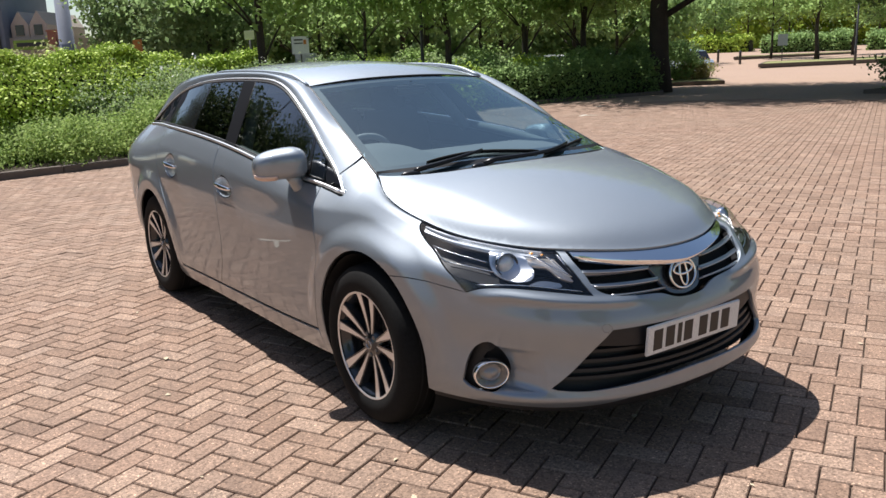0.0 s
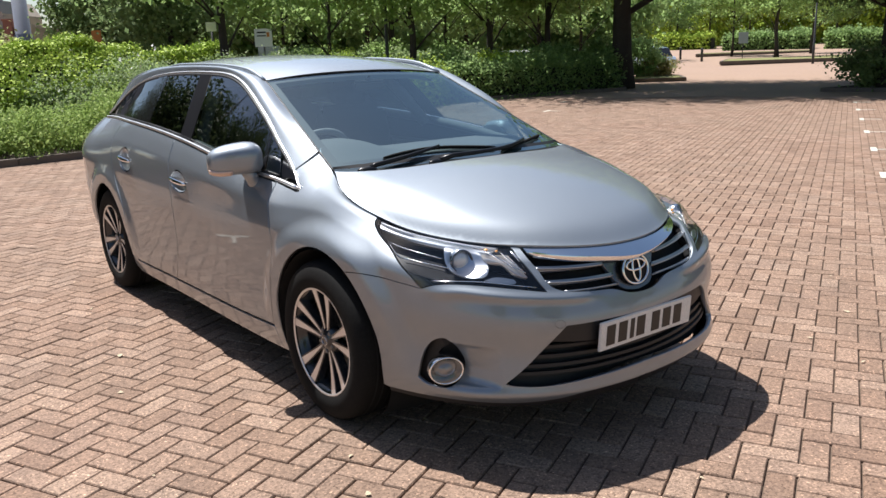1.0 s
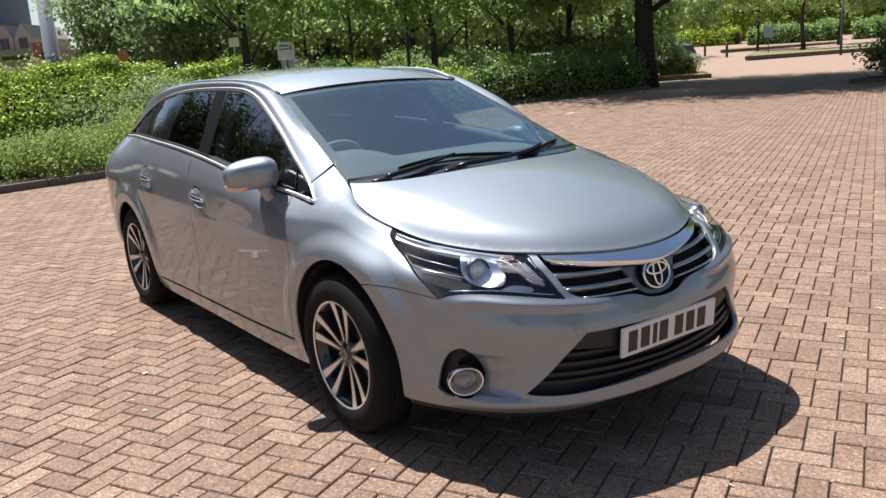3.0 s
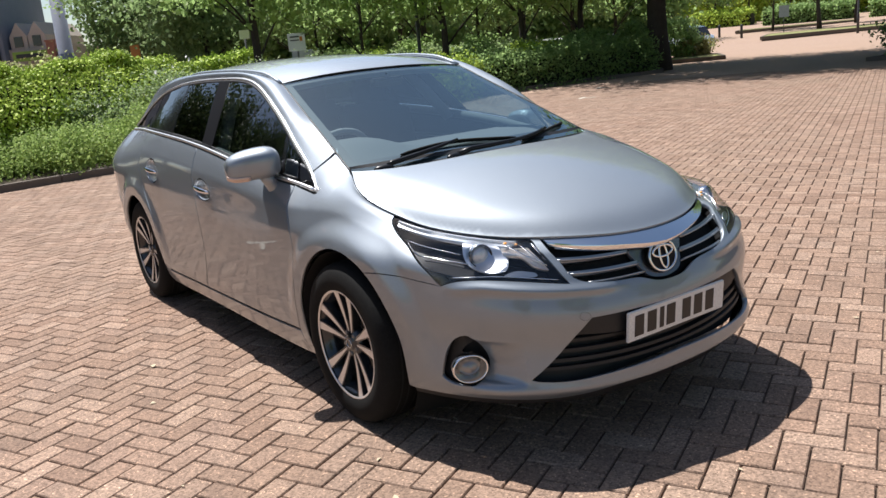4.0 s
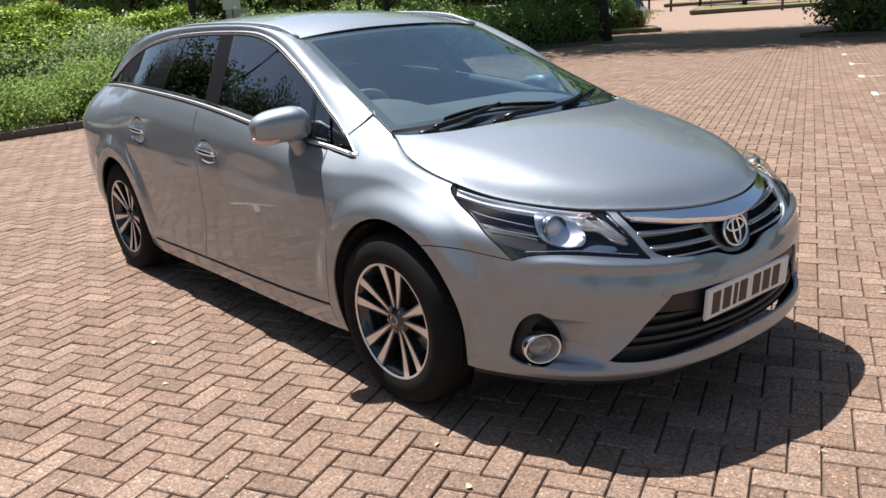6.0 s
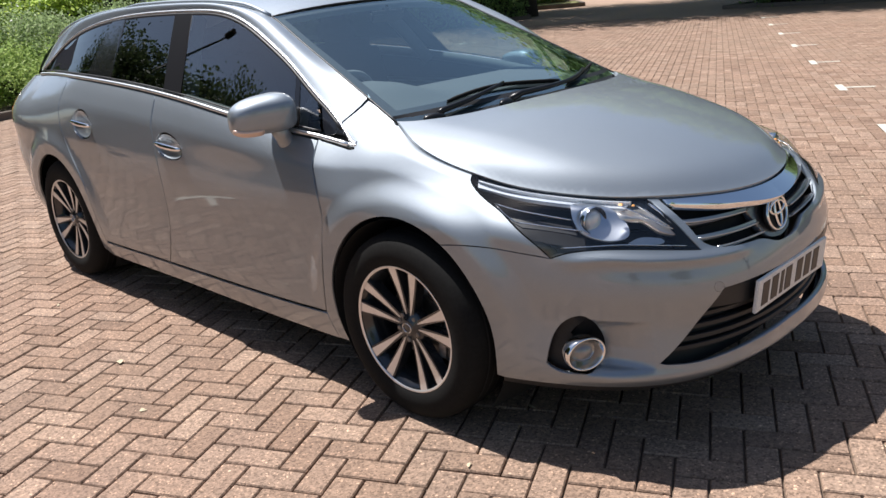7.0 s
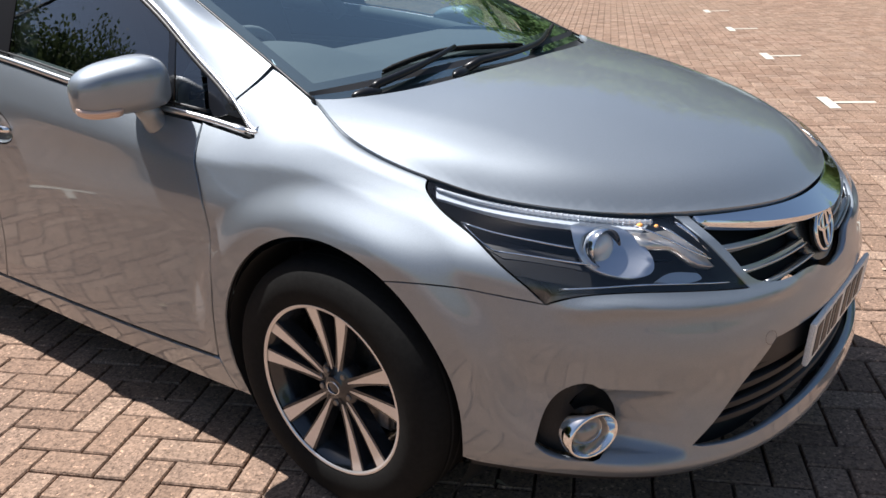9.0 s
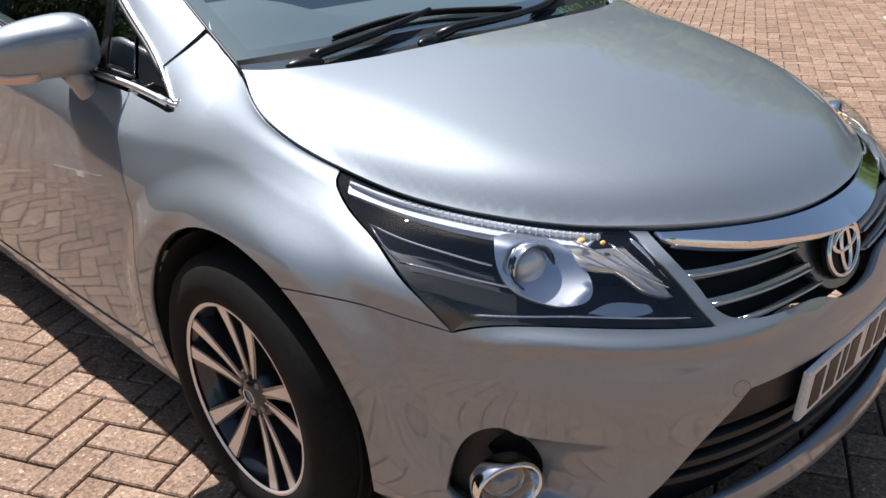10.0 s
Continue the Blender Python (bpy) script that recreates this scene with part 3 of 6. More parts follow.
for way in (lambda q: q, opposite):
    a_front, a_low = arch(0, 57, 180), arch(0, 180, 201, n=8)
    fender = chain(line([(.19, 6.97), (.05, 6.98), (-.08, 6.98), (-.165, 6.98)]), line([(-.165, 6.985), (-.388, 6.985)]), line([(-.388, 6.985), (-.405, 6.72), (-.417, 6.45)]), line([(-.417, 6.45), (-.36, 6.29), (-.311, 6.14), (-.272, 6.02), (-.262, 5.98), (-.272, 5.945), (-.30, 5.94)], .012),
                   line([(-.30, 5.94), (-.445, 5.96)]), SEAM_F, line([(-.425, 1.0), (-.40, .08)]), line([(-.40, .08), a_low[-1]]), a_low[::-1], a_front[::-1],
                   BUMPER_SEAM, HL_REAR)
    skin("front_wing", way(fender), PAINT, car, step=.011, gap=.003)
    front_door = skin("front_door", holes=[way(oval(*CUP_F, .105, CUP_V))], loop=way(chain(SEAM_F, line([(-.425, 1.0), (-1.61, .86)]), SEAM_M[::-1], line([(-1.53, BELT), (-.445, BELT)], .04))), mat=PAINT, parent=car, gap=.0045)
    rear_door = skin("rear_door", holes=[way(oval(*CUP_R, .105, CUP_V))], loop=way(chain(SEAM_M, line([(-1.61, .86), (-2.285, .84)]), SEAM_R[::-1], line([(-2.56, BELT), (-1.53, BELT)], .04))), mat=PAINT, parent=car, gap=.0045)
    skin("sill", way(chain(line([(-.425, .95), (-1.61, .80), (-2.285, .78)], .04), line([(-2.285, .78), (-2.30, .1)]), line([(-2.30, .1), (-.40, .06)], .05), line([(-.40, .06), (-.425, .95)]))), PAINT, car)
    r_arch = arch(-2.7, 0, 180, .345, .375, 34)
    r_low = [q for q in arch(-2.7, -18, 0, .345, .375, 8)]
    quarter = chain(SEAM_R, line([(-2.285, .84), (-2.30, .1)]), line([(-2.30, .1), r_low[0]]), r_low, r_arch, line([r_arch[-1], (-3.12, 2.9)]), line([(-3.12, 2.9), (-3.35, 3.6), (-3.55, 3.75)]),
                    line([(-3.55, 3.75), (-4.19, 3.75)], .05), line([(-4.19, 3.75), (-4.19, 5.9)], .05), line([(-4.19, 5.9), (-3.3, 5.95), (-2.56, BELT)], .04))
    tail = chain(line([(-3.24, 4.50), (-3.29, 5.25), (-3.50, 5.50)]), line([(-3.50, 5.50), (-3.98, 5.4)]), line([(-3.98, 5.4), (-3.96, 4.5)]), line([(-3.96, 4.5), (-3.55, 4.30), (-3.24, 4.50)]))
    skin("rear_wing", way(quarter), PAINT, car, holes=[way(tail)])
    lamp = skin("tail_lamp", way(tail), RED, car, "red tail lamp", step=.04)
    r_back = arch(-2.7, 180, 200, .345, .375, 6)
    skin("rear_bumper", way(chain(line([r_arch[-1], (-3.12, 2.9)]), line([(-3.12, 2.9), (-3.35, 3.6), (-3.55, 3.75)]), line([(-3.55, 3.75), (-4.19, 3.75)], .05), line([(-4.19, 3.75), (-4.19, .1)], .05), line([(-4.19, .1), (-3.1, .1)], .05), line([(-3.1, .1), r_back[-1]]), r_back[::-1])), PAINT, car, step=.05)
    # dark structure behind the seams
    inner = chain(a_front, a_low, line([a_low[-1], (-.40, .0)]), line([(-.40, .0), (-2.30, .0)], .06), line([(-2.30, .0), r_low[0]]), r_low, r_arch, r_back, line([r_back[-1], (-3.1, .0)]), line([(-3.1, .0), (-4.19, .0)], .06),
                  line([(-4.19, .0), (-4.19, 5.8)], .06), line([(-4.19, 5.8), (-.45, 5.8)], .06), line([(-.45, 5.8), (-.435, 6.42)], .05), line([(-.435, 6.42), (-.40, 6.93)], .05), line([(-.40, 6.93), (-.2, 6.93)], .05), line([(-.2, 6.93), (-.1, 6.6)], .05), line([(-.1, 6.6), (.15, 6.6)], .05), line([(.15, 6.6), (.15, 4.3)], .05))
    skin("inner_frame", way(inner), SHADOW_BLACK, car, lift=-.021, rim=0, step=.07)
    # handles across their recesses
    for door, x, z, mid in ((front_door, -1.375, .842, CUP_F), (rear_door, -2.245, .888, CUP_R)):
        def cup_f(u, v):
            w = np.where(u > U1, 2 * U1 - u, u)
            r2 = ((w - mid[0]) / .1055) ** 2 + ((v - mid[1]) / CUP_V) ** 2
            q = both(u, v)
            q[..., 1] -= np.sign(q[..., 1]) * .018 * np.sqrt(np.clip(1 - r2, 0, 1))
            return q
        skin("handle_recess", way(oval(*mid, .105, CUP_V * .99)), PAINT, door, "silver handle recess", f=cup_f, rim=0, step=.008, gap=0)
        p = both(np.array(way([mid])[0][0]), np.array(mid[1]))
        k = 1 if p[1] > 0 else -1
        ts = np.linspace(0, 1, 15)
        pts = [(p[0] + .212 * (t - .5) - .004, p[1] + k * (.002 + .012 * math.sin(math.pi * t) ** .6), p[2] + .010 - .012 * (t - .5)) for t in ts]
        v_, f_ = tube_data(pts, [.006 + .006 * math.sin(math.pi * t) ** .5 for t in ts], 12)
        link("door_handle", [Vector((q[0], q[1], p[2] + .010 + (q[2] - p[2] - .010) * 1.15)) for q in v_], f_, CHROME, door, "chrome pull handle")

# bumper in one piece, with the lower grille and the fog lamp openings
half = chain(BUMPER_SEAM, HL_LOW[::-1], HL_INNER[::-1], line([(.736, 6.95), (.772, 6.93)]), GRILLE)
low = chain(line([(1.30, .74), (1.1, .72), (.97, .66), (.90, .52), (.82, .42), (.6, .40), (.31, .36)]), arch(0, -13, 57, n=20))
bumper = skin("front_bumper", chain(half, opposite(half)[::-1], opposite(low)[::-1], low), PAINT, car, step=.016, rim=.02,
              holes=[chain(LOW_GRILLE, opposite(LOW_GRILLE)[::-1], opposite(LOW_LIP)[::-1], LOW_LIP), FOG, opposite(FOG)])
cover = oval(.892, 3.12, .018, .15, 36)
v_, f_ = tube_data([Vector(body(np.array(u), np.array(v))) + Vector((.0005, -.0002, 0)) for u, v in cover + cover[:1]], .0004, 5, False)
link("tow_eye_cover", v_, f_, DARK_SATIN, bumper, "round tow eye cover seam")
tray = chain(line([(.30, .02), (.6, .0), (.9, .0), (1.3, .0)], .04), line([(1.3, 1.0), (1.0, .95), (.9, .8), (.3, .5)], .04))
for way in (lambda q: q, opposite):
    skin("undertray", way(tray), PLASTIC, car, "black plastic bumper undertray", lift=-.012, rim=.03, step=.05)

# lower grille: mesh behind, with bars
gr = chain(LOW_GRILLE, opposite(LOW_GRILLE)[::-1], opposite(LOW_LIP)[::-1], LOW_LIP)
low_grille = skin("lower_grille", gr, PLASTIC, bumper, "black plastic lower grille", lift=-.065, rim=0, gap=-.02, step=.05)
pad_up = line([(.862, 2.42), (.912, 2.96)]) + line([(.918, 3.02), (1.04, 3.08), (1.30, 3.12)])
pad_low = line([(1.30, 2.3), (1.0, 2.35), (.862, 2.42)])
skin("number_plate_panel", chain(pad_up, opposite(pad_up)[::-1], opposite(pad_low)[::-1], pad_low), PLASTIC, bumper, "black plastic panel behind the plate", lift=-.012, rim=.05, step=.04)
for v0, u0 in ((2.12, .835), (1.84, .80), (1.58, .768), (1.36, .74)):
    bar = line([(u0, v0), (1.0, v0 + .03), (1.30, v0 + .05)]) 
    bar2 = [(u, v + .13) for u, v in bar]
    loop = chain(bar, opposite(bar)[::-1], opposite(bar2), bar2[::-1])
    skin("grille_bar", loop, PLASTIC, bumper, lift=-.028, rim=.03, step=.03)

# upper grille
gl = chain(GRILLE, opposite(GRILLE)[::-1])
grille = skin("grille", gl, SHADOW_BLACK, car, "black upper grille with satin slats", lift=-.055, rim=0, gap=-.012, step=.05)
wing = line([(.782, 6.92), (.90, 6.94), (1.10, 6.95), (1.30, 6.95)]), line([(1.30, 6.12), (1.20, 6.18), (1.085, 6.33), (.985, 6.44), (.89, 6.60), (.803, 6.74)])
boss = line([(1.095, 6.30), (1.20, 6.16), (1.30, 6.10)]), line([(1.30, 4.02), (1.225, 4.2), (1.185, 4.85), (1.15, 5.55), (1.095, 6.30)])
skin("badge_mount", chain(boss[0], opposite(boss[0])[::-1], opposite(boss[1])[::-1], boss[1]), DARK_SATIN, grille, "dark satin badge mount", lift=-.022, rim=.03, step=.018)
def bar_f(u, v):
    """The bar leans back, its lower edge proud."""
    return both(u, v) + np.stack([.036 * (6.95 - v) / .83, 0 * u, 0 * u], -1)


skin("chrome_bar", chain(wing[0], opposite(wing[0])[::-1], opposite(wing[1])[::-1], wing[1]), CHROME, grille, "bright chrome grille bar", f=bar_f, lift=-.002, rim=.03, step=.018)
for u0, u1, v0, v1 in ((.832, 1.135, 5.62, 5.86), (.880, 1.175, 4.92, 5.18), (.935, 1.19, 4.42, 4.56)):
    for way in (lambda q: q, opposite):
        top, bot = line([(u0, v1), ((u0 + u1) / 2, v1 + .03), (u1, v1 + .05)]), line([(u1, v0 + .05), ((u0 + u1) / 2, v0 + .02), (u0 + .012, v0)])
        slat = skin("slat", way(chain(top, bot)), SLAT_SATIN, grille, "satin silver slat", lift=-.014, rim=.035, step=.02)
        v_, f_ = tube_data([Vector(both(np.array(u), np.array(v))) + Vector((-.011, 0, 0)) for u, v in way(bot)], .0032, 6)
        link("slat_edge", v_, f_, SATIN, slat, "bright lower edge")

# badge: plain chrome oval on a dark field
bx, bz = .874, .638
bm = Matrix.Translation((bx, 0, bz)) @ pose(0, 0, 0, 0, -14, 0)
ring = [bm @ Vector((.0, .070 * math.cos(a), .056 * math.sin(a))) for a in np.linspace(0, 2 * math.pi, 49)]
badge_v, badge_f = tube_data(ring, .0055, 8, False)
badge = link("badge", badge_v, badge_f, CHROME, grille, "plain chrome oval badge")
for ry, rz, oz, rad in ((.052, .020, .016, .0052), (.020, .046, .0, .0052)):
    v_, f_ = tube_data([bm @ Vector((.003, ry * math.cos(a), oz + rz * math.sin(a))) for a in np.linspace(0, 2 * math.pi, 37)], rad, 6, False)
    link("oval", v_, f_, CHROME, badge)
d_ = bmesh.new()
bmesh.ops.create_cone(d_, cap_ends=True, segments=40, radius1=1, radius2=1, depth=1, matrix=bm @ Matrix.Translation((-.008, 0, 0)) @ pose(0, 0, 0, 0, 90, 0) @ Matrix.Diagonal((.056, .070, .012, 1)))
part("badge_field", d_, SHADOW_BLACK, badge, "black badge field")

# number plate, its characters as plain bars
pm = Matrix.Translation((.932, 0, .439)) @ pose(0, 0, 0, 0, 4.5, -.8)
plate = part("number_plate", block_bm([((0, 0, 0), (.012, .52, .111), Matrix())], .003), WHITE_BOARD, bumper, "white number plate with dark bars")
plate.matrix_local = pm
for y in (-.205, -.140, -.088, -.040, .045, .110, .175):
    wd = .022 if abs(y + .088) < .001 else .046
    b_ = part("bar", block_bm([((.0067, y, 0), (.0016, wd, .078))], 0), INK, plate)

# fog lamps
for s, way in ((-1, lambda q: q), (1, opposite)):
    skin("fog_surround", way(FOG), PLASTIC, bumper, "black fog lamp surround", lift=-.036, rim=0, gap=-.012, step=.03)
    c = Vector((.626, s * .724, .351))
    out = Vector((.90, s * .43, -.03)).normalized()
    m = look(c, c + out) @ pose(0, 0, 0, 0, 180, 0)
    prof = [(.040, -.030), (.050, -.012), (.057, .004), (.060, .010), (.064, .004), (.066, -.014), (.062, -.034)]
    lv, lf = lathe_data(prof, 44)
    sq = m @ pose(0, 0, 0, 90, 0, 0) @ Matrix.Diagonal((1.0, 1, .82, 1))
    fog = link("fog_lamp", *moved((lv, lf), sq), CHROME, bumper, "fog lamp with chrome ring")
    dome = [(.0005, .004), (.015, .002), (.028, -.004), (.038, -.014), (.043, -.028)]
    link("fog_lens", *moved(lathe_data(dome, 32), sq), FOG_GLASS, fog, "clear fog lens")

# headlamps
HL = chain(HL_TOP, HL_INNER, HL_LOW, HL_REAR)


for s, way in ((-1, lambda q: q), (1, opposite)):
    lamp = skin("headlamp", way(HL), HOUSING, car, "clear headlamp with black housing and projector", lift=-.075, rim=0, gap=-.004, step=.04)
    v_, q_, n_ = skin_data(way(HL), both, rim=.075, step=.02, gap=.0025)
    nrim = next(i for i, f in enumerate(q_) if len(f) == 4)
    lens = link("lens", v_, q_[:nrim], LENS, lamp, "clear curved lens", True, n_)
    link("housing_wall", v_, q_[nrim:], HOUSING, lamp, "", True, n_)
    strip = chain(line([(.210, 6.90), (.39, 6.945), (.55, 6.955), (.695, 6.95)]), line([(.66, 6.58), (.55, 6.55), (.36, 6.44), (.222, 6.30)]))
    skin("light_strip", way(strip), STRIP_PALE, lamp, "silver running light strip", lift=-.014, rim=.012, step=.02)
    at_ = lambda u, v: Vector(both(np.array(way([(u, v)])[0][0]), np.array(v)))
    pipe = [at_(u, 6.80 - .12 * (1 - smooth(.22, .40, u))) + Vector((-.006, -s * .004, -.006)) for u in np.linspace(.222, .685, 30)]
    link("light_pipe", *tube_data(pipe, [.0035 + .0025 * min(1, 6 * t) for t in np.linspace(0, 1, 30)], 8), REFLECTOR, lamp, "bright running light pipe")
    for u in np.linspace(.33, .68, 30):
        p, q = at_(u, 6.79), at_(u + .01, 6.79)
        part("led", block_bm([(p + Vector((-.004, -s * .002, -.006)), (.0035, .005, .013), (q - p).normalized().to_track_quat("X", "Z").to_matrix().to_4x4())], .001, 1), LED_CLEAR, lamp)
    ind = chain(line([(.631, 6.53), (.728, 6.70)]), line([(.728, 6.70), (.770, 6.05), (.822, 5.34)]), line([(.815, 5.32), (.772, 5.46), (.736, 5.74), (.684, 6.06), (.640, 6.33), (.631, 6.53)]))
    skin("indicator", way(ind), INDICATOR_SILVER, lamp, "pale silver indicator reflector", lift=-.020, rim=.02, step=.02)
    for t, r in ((line([(.735, 6.62), (.772, 6.05), (.826, 5.34)]), .0042), (line([(.640, 6.36), (.684, 6.08), (.736, 5.76), (.815, 5.34)]), .0022), (line([(.70, 6.40), (.74, 5.98), (.80, 5.46)]), .0016)):
        link("indicator_edge", *tube_data([Vector(both(np.array(u), np.array(v)) + np.array((-.013, -s * .010, 0))) for u, v in way(t)], r, 8), CHROME, lamp, "bright indicator edge")
    for u, v, r in ((.652, 6.42, .0065), (.690, 6.42, .0045)):
        b_ = bmesh.new()
        bmesh.ops.create_uvsphere(b_, u_segments=14, v_segments=10, radius=r, matrix=Matrix.Translation(at_(u, v) + Vector((-.012, -s * .008, 0))) @ Matrix.Diagonal((1, 1.3, .8, 1)))
        part("indicator_bulb", b_, AMBER, lamp, "amber indicator bulb", True)
    side = chain(line([(.300, 5.62), (.381, 5.52), (.515, 5.44)]), line([(.535, 5.20), (.45, 5.22), (.385, 5.24)]))
    skin("side_reflector", way(side), PLASTIC, lamp, "", lift=-.03, rim=.012, step=.02)
    for t in (line([(.298, 5.67), (.381, 5.57), (.515, 5.49)]), line([(.375, 5.18), (.45, 5.18), (.55, 5.16)]), line([(.298, 5.67), (.335, 5.42), (.375, 5.18)]), line([(.49, 4.33), (.56, 4.50), (.65, 4.68), (.75, 4.68), (.85, 4.58)])):
        v_, f_ = tube_data([Vector(both(np.array(u), np.array(v)) + np.array((-.014, -s * .016, 0))) for u, v in way(t)], .0022, 6)
        link("chrome_line", v_, f_, CHROME, lamp, "thin chrome trim line")
    shard = chain(line([(.671, 5.02), (.701, 5.25), (.774, 5.24)], .012), line([(.774, 5.24), (.785, 5.08), (.735, 4.93), (.671, 5.02)], .012))
    skin("lower_reflector", way(shard), SATIN, lamp, "silver lower reflector", lift=-.022, rim=.01, step=.02)

    # bright dish round the projector
    mid_u, mid_v = .604, 5.62

    def dish_f(u, v):
        w = np.where(u > U1, 2 * U1 - u, u)
        r2 = ((w - mid_u) / .075) ** 2 + ((v - mid_v) / .75) ** 2
        return both(u, v) + np.stack([-.75 + 0 * u, -s * .55 + 0 * u, 0 * u], -1) * (.020 + .028 * np.clip(1 - r2, 0, 1))[..., None] - np.array((.50, s * .70, .50)) * .020
    bowl = chain(line([(.504, 6.12), (.530, 6.38), (.572, 6.46), (.640, 6.03), (.681, 5.40), (.675, 5.10), (.640, 4.93), (.592, 4.96), (.554, 5.14), (.519, 5.58), (.504, 6.12)], .012))
    skin("reflector_dish", way(bowl), MIRROR_SILVER, lamp, "bright silver reflector dish", f=dish_f, rim=.01, step=.012)
    out = Vector((.965, s * .25, .05)).normalized()
    c = at_(.590, 5.65) - out * .034 - Vector((.50, s * .70, .50)) * .022
    m = look(c, c + out) @ pose(0, 0, 0, 0, 180, 0) @ pose(0, 0, 0, 90, 0, 0) @ Matrix.Diagonal((1, -1, 1, 1))
    shroud = link("projector", *moved(lathe_data([(.0405, .014), (.0430, .006), (.0435, -.005), (.0425, -.011), (.0415, -.013)], 40), m), CHROME, lamp, "chrome projector ring")
    link("projector_gasket", *moved(lathe_data([(.0418, -.0142), (.0385, -.012), (.036, -.004), (.0355, .006)], 40), m), GLOSS_BLACK, shroud)
    ball = [(.0005, -.014), (.012, -.0135), (.022, -.0105), (.030, -.005), (.035, .004), (.0355, .02)]
    link("projector_lens", *moved(lathe_data(ball, 36), m), LAMP_GLASS, shroud, "domed glass projector lens")

# bonnet
E7 = both(np.linspace(-.165, 2 * U1 + .165, 150), np.full(150, 7.0))
rear = line([(-.165, .668), (-.10, .605), (-.055, .51), (-.011, .317), (.012, 0)])
rear_edge = [(x, -y) for x, y in rear]
hood_loop = chain([(p[0], p[1]) for p in E7], [(x, y) for x, y in rear], rear_edge[::-1])


def hood_f(x, y):
    return np.stack([x, y, hood_z(x - SKEW * y * smooth(0, .7, x), y)], -1)


def hood_skin(loop, **k):
    return skin_data(loop, hood_f, sc=(1, 1), **k)


v_, f_, n_ = hood_skin(hood_loop, step=.014, rim=.022, gap=.003)
link("bonnet", v_, f_, PAINT, car, "", True, n_)
v_, f_, n_ = hood_skin(hood_loop, step=.08, rim=0, gap=-.012, lift=-.035)
link("bonnet_underside", v_, f_, SHADOW_BLACK, car, "", True, n_)

# ---- upper body ----
OUT = [(-.262, .908), (-.38, .988), (-.52, 1.070), (-.66, 1.158), (-.865, 1.258), (-1.06, 1.330), (-1.26, 1.374), (-1.5, 1.389), (-1.8, 1.392), (-2.2, 1.380), (-2.6, 1.335), (-2.87, 1.268), (-3.0, 1.20), (-3.1, 1.112)]
rail_out = curve3([(x, -glass_y(x, z), z) for x, z in OUT])
rail_in = curve3([(-.165, -.668, .980), (-.30, -.648, 1.040), (-.60, -.602, 1.172), (-.85, -.562, 1.280), (-1.01, -.540, 1.347), (-1.25, -.538, 1.392), (-1.6, -.548, 1.412), (-2.0, -.553, 1.416), (-2.5, -.548, 1.402), (-2.9, -.530, 1.362), (-3.25, -.50, 1.285), (-3.42, -.495, 1.205), (-3.55, -.49, 1.10)])
KS = np.linspace(0, 1, 200)
K_CORNER = float(KS[np.argmin(np.abs(rail_in(KS)[:, 0] + 1.01))])
K_REAR = float(KS[np.argmin(np.abs(rail_in(KS)[:, 0] + 3.25))])


def pillar_f(side):
    def f(a, b):
        start = .0452 + .0076 * b - .0022 * np.sin(np.pi * b)
        a = start + (1 - start) * a
        p, q = rail_out(a), rail_in(a)
        r = p + (q - p) * b[:, None]
        bulge = np.sin(np.pi * b)[:, None] * np.array((.2, -.6, .75)) * (.004 + .022 * smooth(.05, .2, a)[:, None])
        r = r + bulge
        r[:, 1] *= side
        return r
    return f if side < 0 else (lambda a, b: f(1 - a, b))


for s in (1, -1):
    sheet("roof_side", pillar_f(s), 90, 9, PAINT, car)


def windscreen_f(a, b):
    k = a * K_CORNER
    p = rail_in(k)
    p = p + np.stack([.012 + 0 * k, 0 * k, -.004 + 0 * k], -1)
    t = 2 * b - 1
    y = p[:, 1] * -t
    fwd = (.040 + .075 * (1 - a) ** 2.5) * (1 - np.abs(t) ** 2.2)
    return np.stack([p[:, 0] + fwd, y, p[:, 2] + (.012 + .014 * a) * (1 - t * t)], -1)


def roof_f(a, b):
    k = K_CORNER + a * (K_REAR - K_CORNER)
    p = rail_in(k)
    t = 2 * b - 1
    crown = .018 + .035 * np.sin(np.pi * np.clip(a * .9 + .12, 0, 1))
    fwd = .04 * (1 - a) ** 3 * (1 - t * t)
    return np.stack([p[:, 0] + fwd, p[:, 1] * t * -1, p[:, 2] + crown * (1 - np.abs(t) ** 2.4)], -1)


def turned(f):
    return lambda a, b: f(a, 1 - b)


sheet("windscreen", turned(windscreen_f), 40, 50, SCREEN_GLASS, car, "tinted windscreen reflecting the sky")
sheet("roof", turned(roof_f), 60, 50, PAINT, car)


def lining_f(a, b):
    p = roof_f(a, b)
    p[:, 2] -= .05
    p[:, 1] *= .96
    return p


sheet("headlining", lining_f, 20, 16, LINING, car, "pale fabric headlining")


def tail_f(a, b):
    t = 2 * b - 1
    top = roof_f(np.ones_like(b), b)
    u = -4.2 + np.abs(t) ** 1.6 * .75
    low = body(u, np.full_like(u, 6.0))
    low[:, 1] = np.abs(low[:, 1]) * np.sign(top[:, 1] + 1e-9)
    r = top + (low - top) * a[:, None]
    r[:, 0] -= .06 * np.sin(np.pi * a)
    return r


sheet("tailgate_glass", tail_f, 16, 30, DARK_GLASS, car, "dark rear window")

